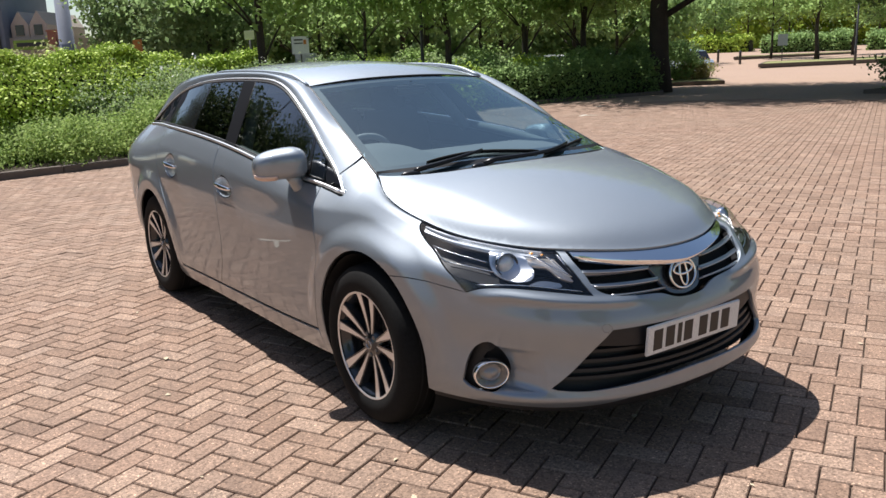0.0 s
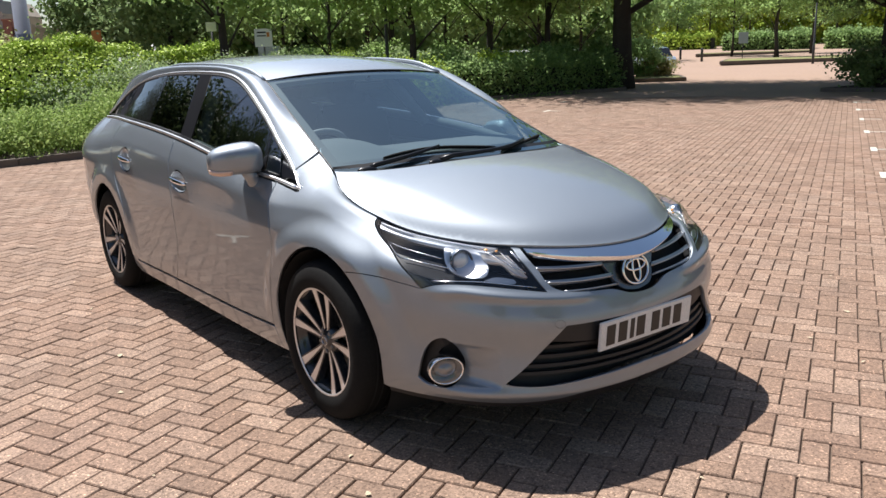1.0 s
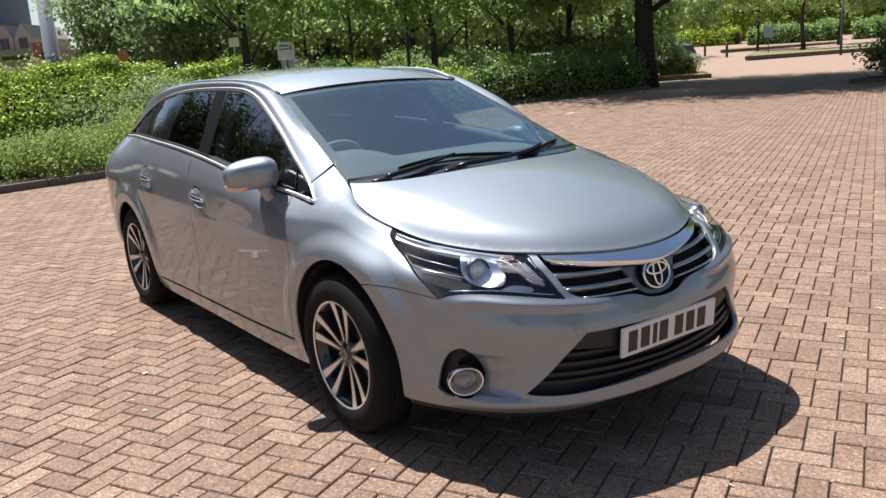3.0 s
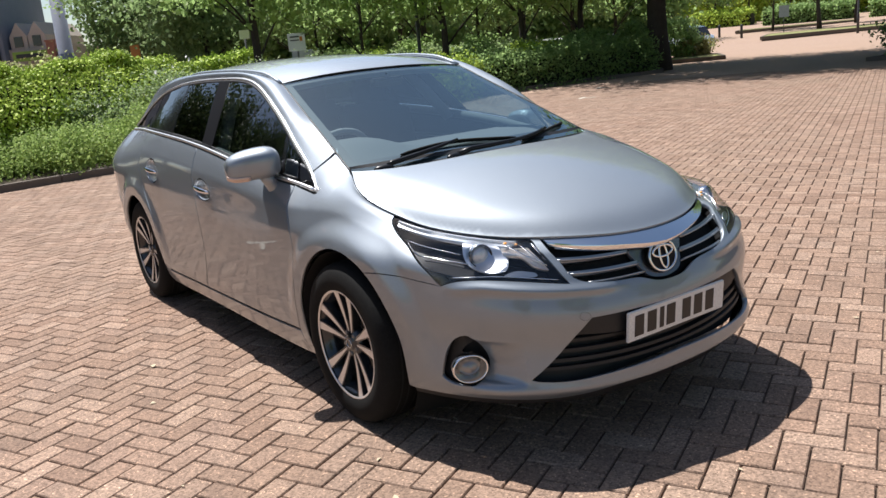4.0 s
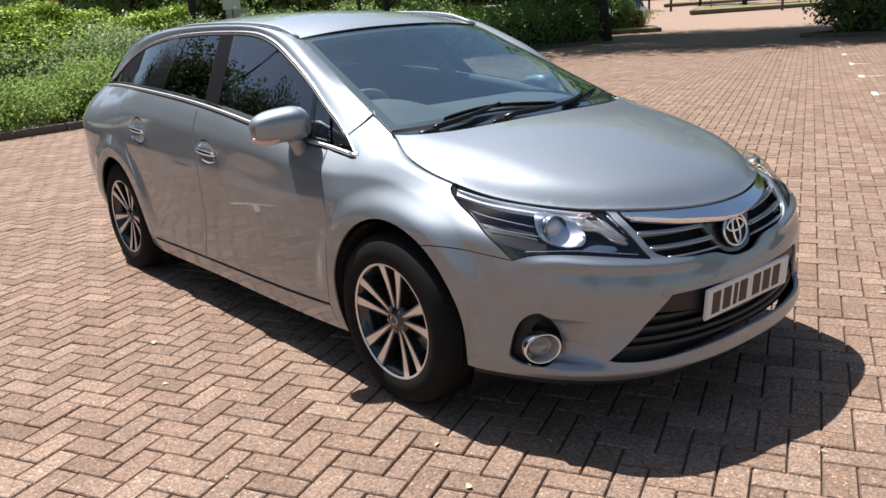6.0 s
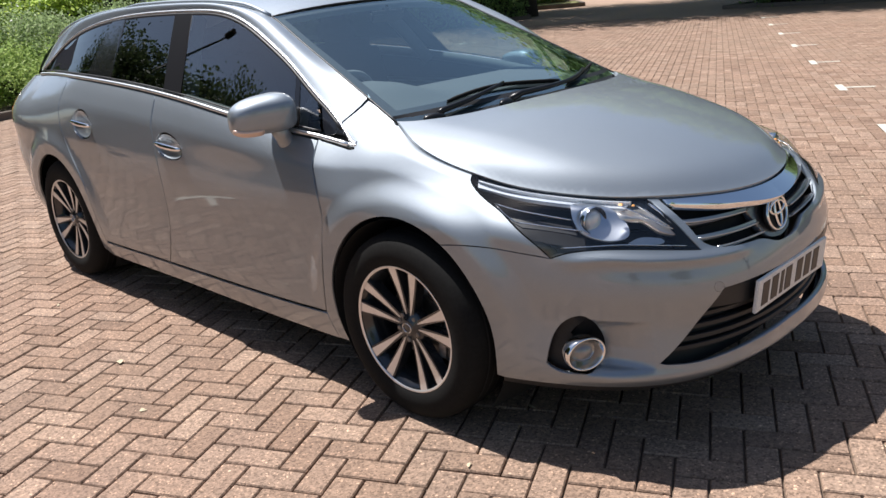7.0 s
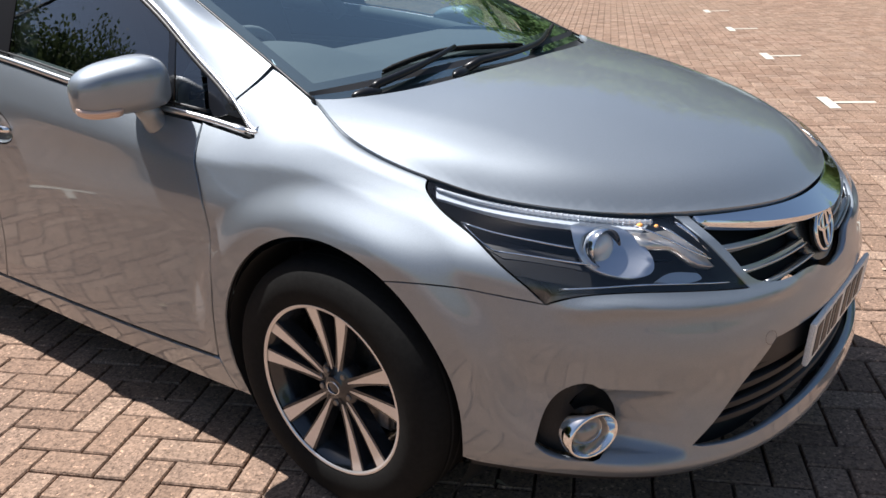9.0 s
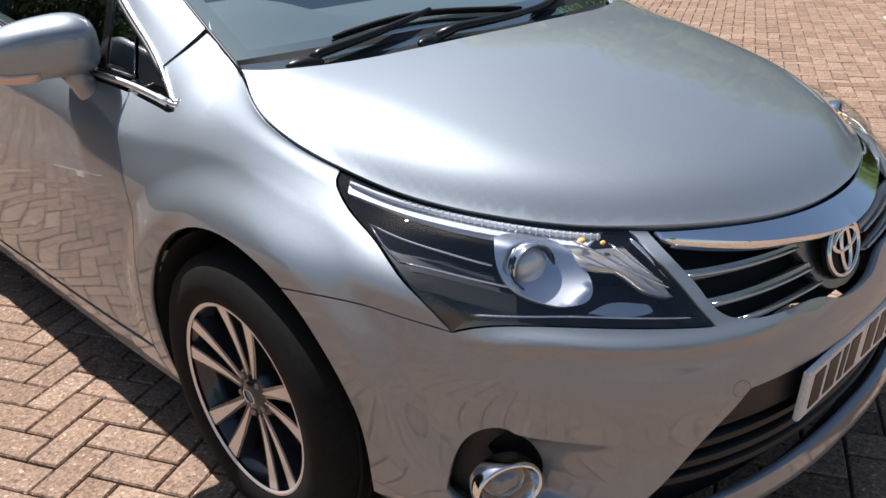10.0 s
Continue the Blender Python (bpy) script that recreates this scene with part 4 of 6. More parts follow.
# black band round the screen
fr = lambda k0, k1, w: (lambda a, b: windscreen_f(np.clip(k0 + (k1 - k0) * a, 0, 1), np.clip(w[0] + (w[1] - w[0]) * b, 0, 1)) + np.array((-.004, 0, -.006)))
sheet("screen_border", fr(0, .10, (0, 1)), 6, 40, PLASTIC, car, "black glass border")
sheet("screen_border", fr(.965, 1, (0, 1)), 4, 40, PLASTIC, car, "black glass border")
for w in ((0, .035), (.965, 1)):
    sheet("screen_border", fr(.1, .965, w), 20, 4, PLASTIC, car, "black glass border")
for s in (1, -1):
    v_, f_ = tube_data([rail_in(k) * np.array((1, s, 1)) + np.array((.004, 0, -.001)) for k in np.linspace(.0, K_CORNER, 24)], .0038, 6)
    link("screen_seal", v_, f_, PLASTIC, car, "black windscreen seal")
    v_, f_ = tube_data([rail_in(k) * np.array((1, s, 1)) + np.array((0, s * -.004, .002 + .012 * smooth(0, .06, k - K_CORNER) * (1 - smooth(.30, .36, k - K_CORNER)))) for k in np.linspace(K_CORNER, K_REAR, 40)], .010, 8)
    link("roof_rail", v_, f_, PAINT, car, "low silver roof rail")
v_, f_ = tube_data([roof_f(np.array([0.0]), np.array([b]))[0] + np.array((.005, 0, -.003)) for b in np.linspace(0, 1, 30)], .004, 6)
link("header_seal", v_, f_, PLASTIC, car, "black seal over the windscreen")


def cowl_f(a, b):
    t = 2 * b - 1
    g = windscreen_f(np.full_like(b, .05), b) + np.array((.004, 0, .005))
    y = t * .668
    hx = spline([-.668, -.605, -.51, -.317, 0, .317, .51, .605, .668], [-.165, -.10, -.055, -.011, .012, -.011, -.055, -.10, -.165])(y)
    h = np.stack([hx + .03, y, hood_z(hx, y) - .035], -1)
    r = g + (h - g) * a[:, None]
    r[:, 2] -= .014 * np.sin(np.pi * a)
    return r


cowl = sheet("cowl_panel", cowl_f, 8, 40, PLASTIC, car, "black plastic cowl below the windscreen")

# side windows, trims and pillars on the glass plane
def side_f(s):
    if s < 0:
        return lambda x, z: np.stack([x, -glass_y(x, z), z], -1)
    return lambda x, z: np.stack([-x, glass_y(-x, z), z], -1)


def side_skin(name, loop, mat, parent, s, label="", **k):
    v, q, n = skin_data(loop if s < 0 else [(-x, z) for x, z in loop], side_f(s), sc=(1, 1), **k)
    return link(name, v, q, mat, parent, label, True, n)


TOP_LINE = spline([-x for x, z in OUT], [z for x, z in OUT])
top_z = lambda x: float(TOP_LINE(-x))
low_z = lambda x: float(ROWS[6][1](x)) + .006


def window_loop(x0, x1, t0, t1, margin=.012):
    """A window from its front edge (low x0, high t0) to its rear edge (low x1, high t1)."""
    n = 24
    top = [(x, top_z(x) - margin) for x in np.linspace(t0, t1, n)]
    bot = [(x, low_z(x) + margin) for x in np.linspace(x1, x0, n)]
    return top + bot


for s in (-1, 1):
    side_skin("front_window", window_loop(-.575, -1.325, -.655, -1.515), DOOR_GLASS, car, s, "dark tinted front door window", rim=.004, step=.05)
    side_skin("corner_window", window_loop(-.455, -.555, -.515, -.632), DOOR_GLASS, car, s, "small dark fixed window", rim=.004, step=.05)
    side_skin("mirror_panel", line([(-.318, .938), (-.40, .988), (-.497, 1.047)]) + line([(-.47, 1.0), (-.443, .954), (-.38, .944)]), GLOSS_BLACK, car, s, "gloss black corner panel", rim=.006, step=.04, lift=.002)
    side_skin("divider", window_loop(-.550, -.580, -.628, -.660, .004), GLOSS_BLACK, car, s, "", rim=.006, step=.04, lift=.004)
    side_skin("door_pillar", window_loop(-1.318, -1.475, -1.508, -1.655, .004), PILLAR_BLACK, car, s, "gloss black door pillar", rim=.006, step=.04, lift=.004)
    side_skin("rear_window", window_loop(-1.470, -2.02, -1.65, -2.13), DARK_GLASS, car, s, "privacy glass rear door window", rim=.004, step=.05)
    side_skin("quarter_pillar", window_loop(-2.01, -2.31, -2.125, -2.262, .004), GLOSS_BLACK, car, s, "gloss black rear door pillar", rim=.006, step=.04, lift=.003)
    side_skin("quarter_window", window_loop(-2.305, -3.05, -2.258, -3.04, .012), DARK_GLASS, car, s, "privacy glass quarter window", rim=.004, step=.05)
    front = [(-.345, low_z(-.345) - .002), (-.31, low_z(-.31) - .003), (-.285, low_z(-.285) - .004), (-.271, low_z(-.271) - .003), (-.264, low_z(-.264) + .001), (-.266, low_z(-.266) + .007), (-.276, top_z(-.276) + .001)]
    loop = front + [(x, top_z(x) - .003) for x in np.linspace(-.295, -3.085, 80)]
    v_, f_ = tube_data([Vector((x, -s * -1 * (glass_y(x, z) + .002), z)) for x, z in loop], .0062, 8)
    link("window_trim", v_, f_, TRIM_BRIGHT if s < 0 else CHROME, car, "chrome strip round the side windows")
    v_, f_ = tube_data([Vector((x, s * (glass_y(x, low_z(x)) + .006), low_z(x) - .005)) for x in np.linspace(-.30, -3.09, 70)], .0085, 8)
    link("belt_trim", v_, f_, TRIM_BRIGHT if s < 0 else CHROME, car, "chrome strip below the side windows")
    v_, f_ = tube_data([Vector((x, s * (glass_y(x, z) - .002), z)) for x, z in [(x, top_z(x) - .016) for x in np.linspace(-.36, -3.03, 70)]], .007, 6)
    link("window_seal", v_, f_, PLASTIC, car, "black window seal")
    v_, f_ = tube_data([Vector((x, s * (glass_y(x, low_z(x) + .011) + .001), low_z(x) + .011)) for x in np.linspace(-.45, -3.05, 60)], .004, 6)
    link("window_seal", v_, f_, PLASTIC, car, "black window seal")

# door mirrors
for s in (-1, 1):
    bm = bmesh.new()
    bmesh.ops.create_uvsphere(bm, u_segments=40, v_segments=24, radius=1)
    for v in bm.verts:
        x, y, z = v.co
        e = lambda t, p: math.copysign(abs(t) ** p, t)
        x, y, z = e(x, .75), e(y, .62), e(z, .66 if z > 0 else .5)
        taper = 1 - .16 * y
        v.co = ((.088 if x > 0 else .055) * x * taper, .121 * y, .068 * z * (taper if z > 0 else 1) - .004 * y + .006 * (1 - y * y))
    bmesh.ops.recalc_face_normals(bm, faces=bm.faces)
    m = Matrix.Translation((-.612, s * .908, 1.020)) @ (Matrix.Diagonal((1, 1, 1, 1)) if s > 0 else Matrix.Diagonal((1, -1, 1, 1))) @ pose(0, 0, 0, 0, 0, 17)
    if s > 0:
        m = Matrix.Translation((-.86, .862, .985)) @ pose(0, 0, 0, 0, 0, 84)
    bm.transform(m)
    bmesh.ops.recalc_face_normals(bm, faces=bm.faces)
    mirror = part("door_mirror", bm, PAINT, car, "silver door mirror with indicator", True)
    if s > 0:
        continue
    g = bmesh.new()
    bmesh.ops.create_cone(g, cap_ends=True, segments=40, radius1=1, radius2=1, depth=1, matrix=Matrix.Translation((-.655, s * .921, 1.020)) @ pose(0, 0, 0, 0, 0, 17) @ pose(0, 0, 0, 0, 90, 0) @ Matrix.Diagonal((.056, .102, .012, 1)))
    part("mirror_glass", g, CHROME, mirror, "mirror glass")
    def shell(y, phi, grow):
        x, z, w = math.cos(phi), -math.sin(phi), math.sqrt(1 - y * y)
        x, z, y2 = e(x * w, .75), e(z * w, .5), e(y, .62)
        taper = 1 - .16 * y2
        return m @ Vector(((.088 * x * taper + .5 * grow), .121 * y2 * (1 + grow), .068 * z - .004 * y2 + .006 * (1 - y2 * y2) - .6 * grow))
    for i, phi in enumerate((.50, .66, .82)):
        v_, f_ = tube_data([shell(y, phi, .001) for y in np.linspace(.05, .93, 16)], [.0035] + [.0065] * 14 + [.0035], 8)
        link("mirror_indicator", v_, f_, INDICATOR_LENS, mirror, "pale indicator lens")
    v_, f_ = tube_data([(-.585, s * .868, .975), (-.590, s * .848, .945), (-.595, s * .828, .912), (-.598, s * .812, .884)], [.030, .029, .032, .037], 16)
    link("mirror_foot", [Vector((-.592 + (p[0] + .592) * 1.15, p[1], p[2])) for p in v_], f_, PAINT, mirror, "silver mirror foot")
    v_, f_ = tube_data([(-.600, s * .816, .876), (-.600, s * .808, .868)], [.041, .037], 16)
    link("mirror_gasket", [Vector((-.592 + (p[0] + .592) * 1.15, p[1], p[2])) for p in v_], f_, PLASTIC, mirror)

# wipers
def screen_at(a, y):
    b = .5 + .5 * y / .66
    return Vector(windscreen_f(np.array([float(a)]), np.array([float(np.clip(b, 0, 1))]))[0])


GLASS_UP = Vector((.5, 0, .866))
for blade_line, arm_line, pivot in ((((-.435, .070), (-.292, .098), (-.142, .104), (.015, .078), (.155, .048)), ((-.50, .012), (-.343, .045), (-.24, .070), (-.150, .092)), (-.106, -.545, .978)),
                                    (((.165, .018), (.30, .045), (.42, .074), (.57, .108)), ((-.127, .016), (.10, .014), (.25, .032), (.37, .066)), (-.046, -.225, .984))):
    n = 16
    ys = np.linspace(blade_line[0][0], blade_line[-1][0], n)
    av = spline([q[0] for q in blade_line], [q[1] for q in blade_line])(ys)
    pts = [screen_at(a, y) + GLASS_UP * .012 for a, y in zip(av, ys)]
    ya = np.linspace(arm_line[0][0], arm_line[-1][0], 12)
    aa = spline([q[0] for q in arm_line], [q[1] for q in arm_line])(ya)
    lift = [.016 + .012 * i / 11 for i in range(12)]
    arm = [Vector(pivot) + Vector((0, .02, .010))] + [screen_at(a, y) + GLASS_UP * h for a, y, h in zip(aa, ya, lift)]
    v_, f_ = tube_data(arm, [.013] + [.0115 - .005 * i / 11 for i in range(12)], 8)
    w = link("wiper", v_, f_, WIPER_BLACK, car, "black windscreen wiper")
    v_, f_ = tube_data(pts, [.004] + [.0068] * (n - 2) + [.004], 6)
    link("wiper_blade", v_, f_, RUBBER, w)
    v_, f_ = tube_data([p - GLASS_UP * .009 for p in pts], .003, 4)
    link("wiper_lip", v_, f_, RUBBER, w)
    c_ = bmesh.new()
    bmesh.ops.create_uvsphere(c_, u_segments=18, v_segments=10, radius=1, matrix=Matrix.Translation(Vector(pivot) + Vector((0, .0, .004))) @ pose(0, 0, 0, 0, 0, 100 if pivot[1] > -.4 else 75) @ Matrix.Diagonal((.045, .019, .015, 1)))
    part("wiper_pivot", c_, WIPER_BLACK, w, "", True)

# ---- wheels ----
def wheel_at(x, s, turn):
    tyre_prof = [(.222, .105), (.232, .112), (.262, .116), (.295, .112), (.316, .100), (.327, .082), (.331, .045), (.332, 0), (.331, -.045), (.327, -.082), (.316, -.100), (.295, -.112), (.262, -.116), (.232, -.112), (.222, -.105)]
    m = Matrix.Translation((x, s * .772, .329)) @ pose(0, 0, 0, 0, turn, 0) @ (Matrix.Diagonal((1, 1, 1, 1)) if s > 0 else Matrix.Diagonal((1, -1, 1, 1)))
    fix = (lambda d: (moved(d, m)[0], [f[::-1] for f in d[1]])) if s > 0 else (lambda d: moved(d, m))
    rim_prof = [(.219, .104), (.225, .108), (.2275, .103), (.222, .097), (.212, .09), (.198, .05), (.190, -.02), (.20, -.10)]
    wheel = link("wheel", *fix(lathe_data(rim_prof, 64)), DARK_ALLOY, car, "dark grey alloy wheel with machined spokes")
    link("tyre", *fix(lathe_data(tyre_prof, 72)), RUBBER, wheel, "black tyre")
    groove = [lathe_data([(.3335, o + .004), (.3335, o - .004)], 72) for o in (.05, .018, -.018, -.05)]
    link("tread_groove", *fix(merge(*groove)), SHADOW_BLACK, wheel)
    lip = [(.2155, .1045), (.2185, .1075), (.2235, .1085), (.2262, .1065)]
    link("rim_edge", *fix(lathe_data(lip, 72)), ALLOY, wheel, "machined rim edge")
    link("brake_disc", *fix(lathe_data([(.0005, .006), (.07, .006), (.072, .012), (.142, .012), (.144, .0), (.142, -.01)], 48)), STEEL, wheel, "steel brake disc")
    cal = [fix(moved((lambda b: ([v.co.copy() for v in b.verts], [tuple(v.index for v in f.verts) for f in b.faces]))(block_bm([((.128, .02, -.03), (.05, .06, .12))], .01)), Matrix()))]
    link("caliper", *cal[0], STEEL, wheel, "brake caliper", False)
    yf = .088
    for k in range(5):
        a0 = math.radians(90 + 72 * k)
        for d in (-1, 1):
            # dark spoke body and its machined face, both tapering from the hub to the rim
            def ring_pt(r, a, y):
                return Vector((r * math.cos(a), y, r * math.sin(a)))
            body_v, body_f, face_v, face_f = [], [], [], []
            steps = 9
            for i in range(steps):
                t = i / (steps - 1)
                p0, p1 = ring_pt(.046, a0 + d * .22, 0), ring_pt(.219, a0 + d * .225, 0)
                c, along = p0.lerp(p1, t), (p1 - p0).normalized()
                side_ = Vector((-along.z, 0, along.x)) * d
                wide = .011 + .004 * t + .008 * t * t
                y = yf + .014 * t * t - .010 * (1 - t)
                up = lambda k, h: c + side_ * k + Vector((0, h, 0))
                body_v += [up(-wide, y), up(wide, y), up(wide * 1.3, y - .035), up(-wide * 1.3, y - .035)]
                w2 = .0015 + .0165 * t ** 1.05
                face_v += [up(-w2, y + .0012), up(w2 * .9, y + .0012), up(w2 * .9, y - .002), up(-w2, y - .002)]
            for vs, fs in ((body_v, body_f), (face_v, face_f)):
                for i in range(steps - 1):
                    fs += [(i * 4 + c, i * 4 + (c + 1) % 4, i * 4 + 4 + (c + 1) % 4, i * 4 + 4 + c) for c in range(4)]
            sp = link("spoke", *fix((body_v, body_f)), DARK_ALLOY, wheel, smooth=False)
            b_ = bmesh.new()
            b_.from_mesh(sp.data)
            bmesh.ops.recalc_face_normals(b_, faces=b_.faces)
            b_.to_mesh(sp.data)
            b_.free()
            fc = link("spoke_face", *fix((face_v, face_f)), ALLOY, wheel, "machined spoke face", smooth=False)
            b_ = bmesh.new()
            b_.from_mesh(fc.data)
            bmesh.ops.recalc_face_normals(b_, faces=b_.faces)
            b_.to_mesh(fc.data)
            b_.free()
        an = a0 + math.radians(36)
        nut = [(.0005, .094), (.007, .094), (.0085, .091), (.0085, .07)]
        link("wheel_nut", *fix(moved(lathe_data(nut, 6), Matrix.Translation((.046 * math.cos(an), -.010, .046 * math.sin(an))))), STEEL, wheel, "", False)
    hub = [(.0005, .087), (.026, .087), (.030, .085), (.034, .081), (.058, .078), (.066, .070), (.07, .04)]
    link("hub", *fix(lathe_data(hub, 40)), DARK_ALLOY, wheel)
    cap_ring, cap_f = tube_data([Vector((.020 * math.cos(a), .0885, .016 * math.sin(a))) for a in np.linspace(0, 2 * math.pi, 25)], .0016, 6, False)
    link("hub_badge", *fix((cap_ring, cap_f)), CHROME, wheel, "plain oval hub badge")
    reach = ((.0, .022, .052, .087, .103, .099, .076, .058) if x == 0 else (.025,) * 8)
    lip = lambda a: float(np.interp(a, (-.35, 0, .7, 1.57, 2.6, math.pi, 3.5, 3.86), reach))
    lv = [(x + r * math.cos(a), s * (.772 + (lip(a) if out else -.30)), .325 + r * 1.05 * math.sin(a)) for r, out in ((.363, True), (.385, False)) for a in np.linspace(-.72, math.pi + .72, 30)]
    link("wheel_liner", lv, [(i, i + 1, 31 + i, 30 + i) for i in range(29)], SHADOW_BLACK, car)


wheel_at(0, -1, 4)
wheel_at(0, 1, 20)
wheel_at(-2.7, -1, 31)
wheel_at(-2.7, 1, 50)

# ---- inside the car ----
part("floor_pan", block_bm([((-1.45, 0, .26), (3.9, 1.28, .10)), ((-1.34, 0, .245), (1.84, 1.69, .05)), ((-3.2, 0, .36), (.9, 1.3, .16))], .02), SHADOW_BLACK, car)
part("bulkhead", block_bm([((-.30, 0, .60), (.05, 1.36, .62)), ((.18, 0, .52), (.5, .9, .4))], .02), SHADOW_BLACK, car)


def dash_f(a, b):
    t = 2 * b - 1
    base = windscreen_f(np.zeros_like(b), b)
    x = base[:, 0] * (1 - a) + a * (-.80 + .03 * t * t) - .01
    hump = smooth(.25, .72, a) * (1 - smooth(.86, 1.0, a)) * np.exp(-(np.abs(t + .60) / .30) ** 3.2)
    z = .952 + .05 * smooth(0, .6, a) - .03 * smooth(.85, 1, a) + .062 * hump
    return np.stack([x, base[:, 1] * .97, z], -1)


dash = sheet("dashboard", turned(dash_f), 40, 60, DASH, car, "grey dashboard top")
part("dash_front", block_bm([((-.76, 0, .70), (.12, 1.34, .36))], .03), TRIM, car)
wheel_ring = [Vector((-.86, -.36, .93)) + pose(0, 0, 0, 0, -62, 0).to_3x3() @ Vector((.185 * math.cos(a), .185 * math.sin(a), 0)) for a in np.linspace(0, 2 * math.pi, 41)]
sw = link("steering_wheel", *tube_data(wheel_ring, .016, 10, False), TRIM, car, "grey steering wheel")
part("steering_hub", block_bm([((-.85, -.36, .93), (.05, .16, .10), pose(0, 0, 0, 0, 28, 0)), ((-.85, -.36, .93), (.03, .34, .03), pose(0, 0, 0, 0, 28, 0))], .012), TRIM, sw)


def seat(x, y, w):
    base = part("seat", block_bm([((x, y, .50), (.52, w, .18))], .06, 3), CLOTH, car, "dark cloth car seat", True)
    part("seat_back", block_bm([((x - .36, y, .84), (.15, w, .66), pose(0, 0, 0, 0, -17, 0))], .06, 3), CLOTH, base, "", True)
    for dy in ((0,) if w < .7 else (-.4, .4)):
        part("headrest", block_bm([((x - .48, y + dy, 1.215), (.09, .25, .17), pose(0, 0, 0, 0, -12, 0))], .04, 3), CLOTH, base, "", True)
    return base


seat(-1.25, -.37, .50)
seat(-1.25, .37, .50)
seat(-2.15, 0, 1.30)
for s in (-1, 1):
    part("door_card", block_bm([((-1.55, s * .765, .63), (1.85, .04, .58))], .02), TRIM, car, "grey inner door panel")
    v_, f_ = tube_data([(x, s * (glass_y(x, low_z(x)) - .034), low_z(x) - .018) for x in np.linspace(-.55, -2.95, 40)], .026, 8)
    link("door_top_pad", v_, f_, TRIM, car, "grey padded door top")
    v_, f_ = tube_data([(-1.40, s * .74, 1.02), (-1.49, s * .64, 1.20), (-1.57, s * .53, 1.345)], [.035, .035, .03], 8)
    link("inner_pillar", v_, f_, TRIM, car, "grey inner door pillar")
part("rear_mirror", block_bm([((-.90, 0, 1.300), (.03, .20, .05), pose(0, 0, 0, 0, 15, 0)), ((-.90, 0, 1.33), (.04, .03, .03))], .012), PLASTIC, car, "dark interior mirror")

for o in car.children_recursive:
    if o.type == "MESH" and o.data.materials[0] in (SCREEN_GLASS, LENS):
        o.visible_shadow = False


# ---- ground and paving ----
def flat(name, loop, z, mat, label, category, kind="structure"):
    bm = bmesh.new()
    bm.faces.new([bm.verts.new((x, y, z)) for x, y in loop])
    ob = part(name, bm, mat, None)
    return tagged(ob, label, category, kind=kind)


def slab(name, loop, z, mat, parent=None):
    """A raised bed with upright sides."""
    n = len(loop)
    verts = [(x, y, z) for x, y in loop] + [(x, y, -.02) for x, y in loop]
    return link(name, verts, [tuple(range(n))] + [(i, i + n, (i + 1) % n + n, (i + 1) % n) for i in range(n)], mat, parent, smooth=False)


EYE0, HEAD = (2.775, -2.43), 144.8


def spot(col, dist):
    """The ground point at a distance from the first eye; col: how far right of the view's middle, as a tangent."""
    a = radians(HEAD) - math.atan(.0104 + col * (.9655 if col < 0 else .975))
    return EYE0[0] + dist * math.cos(a), EYE0[1] + dist * math.sin(a)


flat("ground", [(-2500, -2500), (2500, -2500), (2500, 2500), (-2500, 2500)], -.05, GRASS, "dry grass ground reaching the horizon", "ground")
flat("road", [(-90, -60), (60, -60), (60, 140), (-90, 140)], -.0130, SAND, "sand-jointed base of the block-paved car park", "paving")
TURN = radians(26.2)
CT, ST = math.cos(TURN), math.sin(TURN)


def to_world(p, q):
    return p * CT - q * ST, p * ST + q * CT


far_loop = [(-90, -60), (60, -60), (60, 140), (-90, 140)]

# blocks in herringbone, 200 x 100 mm
UNIT, JOINT = .1, .0064
def in_near(x, y):
    return (x > -15.5) & (x < 8.0) & (y > -8.0) & (y < 19.0) & (y < 15 + .9 * (x + 16)) & (x * .42 + y > -8.5)


PI, QI = np.meshgrid(np.arange(-200, 260), np.arange(-160, 260), indexing="ij")
kind_ = (PI + QI + 1) % 4
centres = []
for sel, wx, wy in ((0, 2, 1), (2, 1, 2)):
    p, q = PI[kind_ == sel], QI[kind_ == sel]
    cx, cy = to_world((p + wx / 2 - .03) * UNIT, (q + wy / 2 + .30) * UNIT)
    ok = in_near(cx, cy)
    centres.append((cx[ok], cy[ok], np.full(ok.sum(), wx), np.full(ok.sum(), wy)))
CX, CY, WX, WY = (np.concatenate(c) for c in zip(*centres))
rng = np.random.default_rng(7)
order = np.argsort(np.hypot(CX - .45, CY + 1.25))
near_set, rest = order[:300], order[300:]


def block_shape(wx, wy, bev=.0035):
    a, b = wx * UNIT / 2 - JOINT / 2, wy * UNIT / 2 - JOINT / 2
    top = [(-a + bev, -b + bev), (a - bev, -b + bev), (a - bev, b - bev), (-a + bev, b - bev)]
    low = [(-a, -b), (a, -b), (a, b), (-a, b)]
    v = [(x, y, 0) for x, y in top] + [(x, y, -.005) for x, y in low] + [(x, y, -.03) for x, y in low]
    f = [(0, 1, 2, 3)]
    for o in (0, 4):
        f += [(o + i, o + 4 + i, o + 4 + (i + 1) % 4, o + (i + 1) % 4) for i in range(4)]
    return v, f


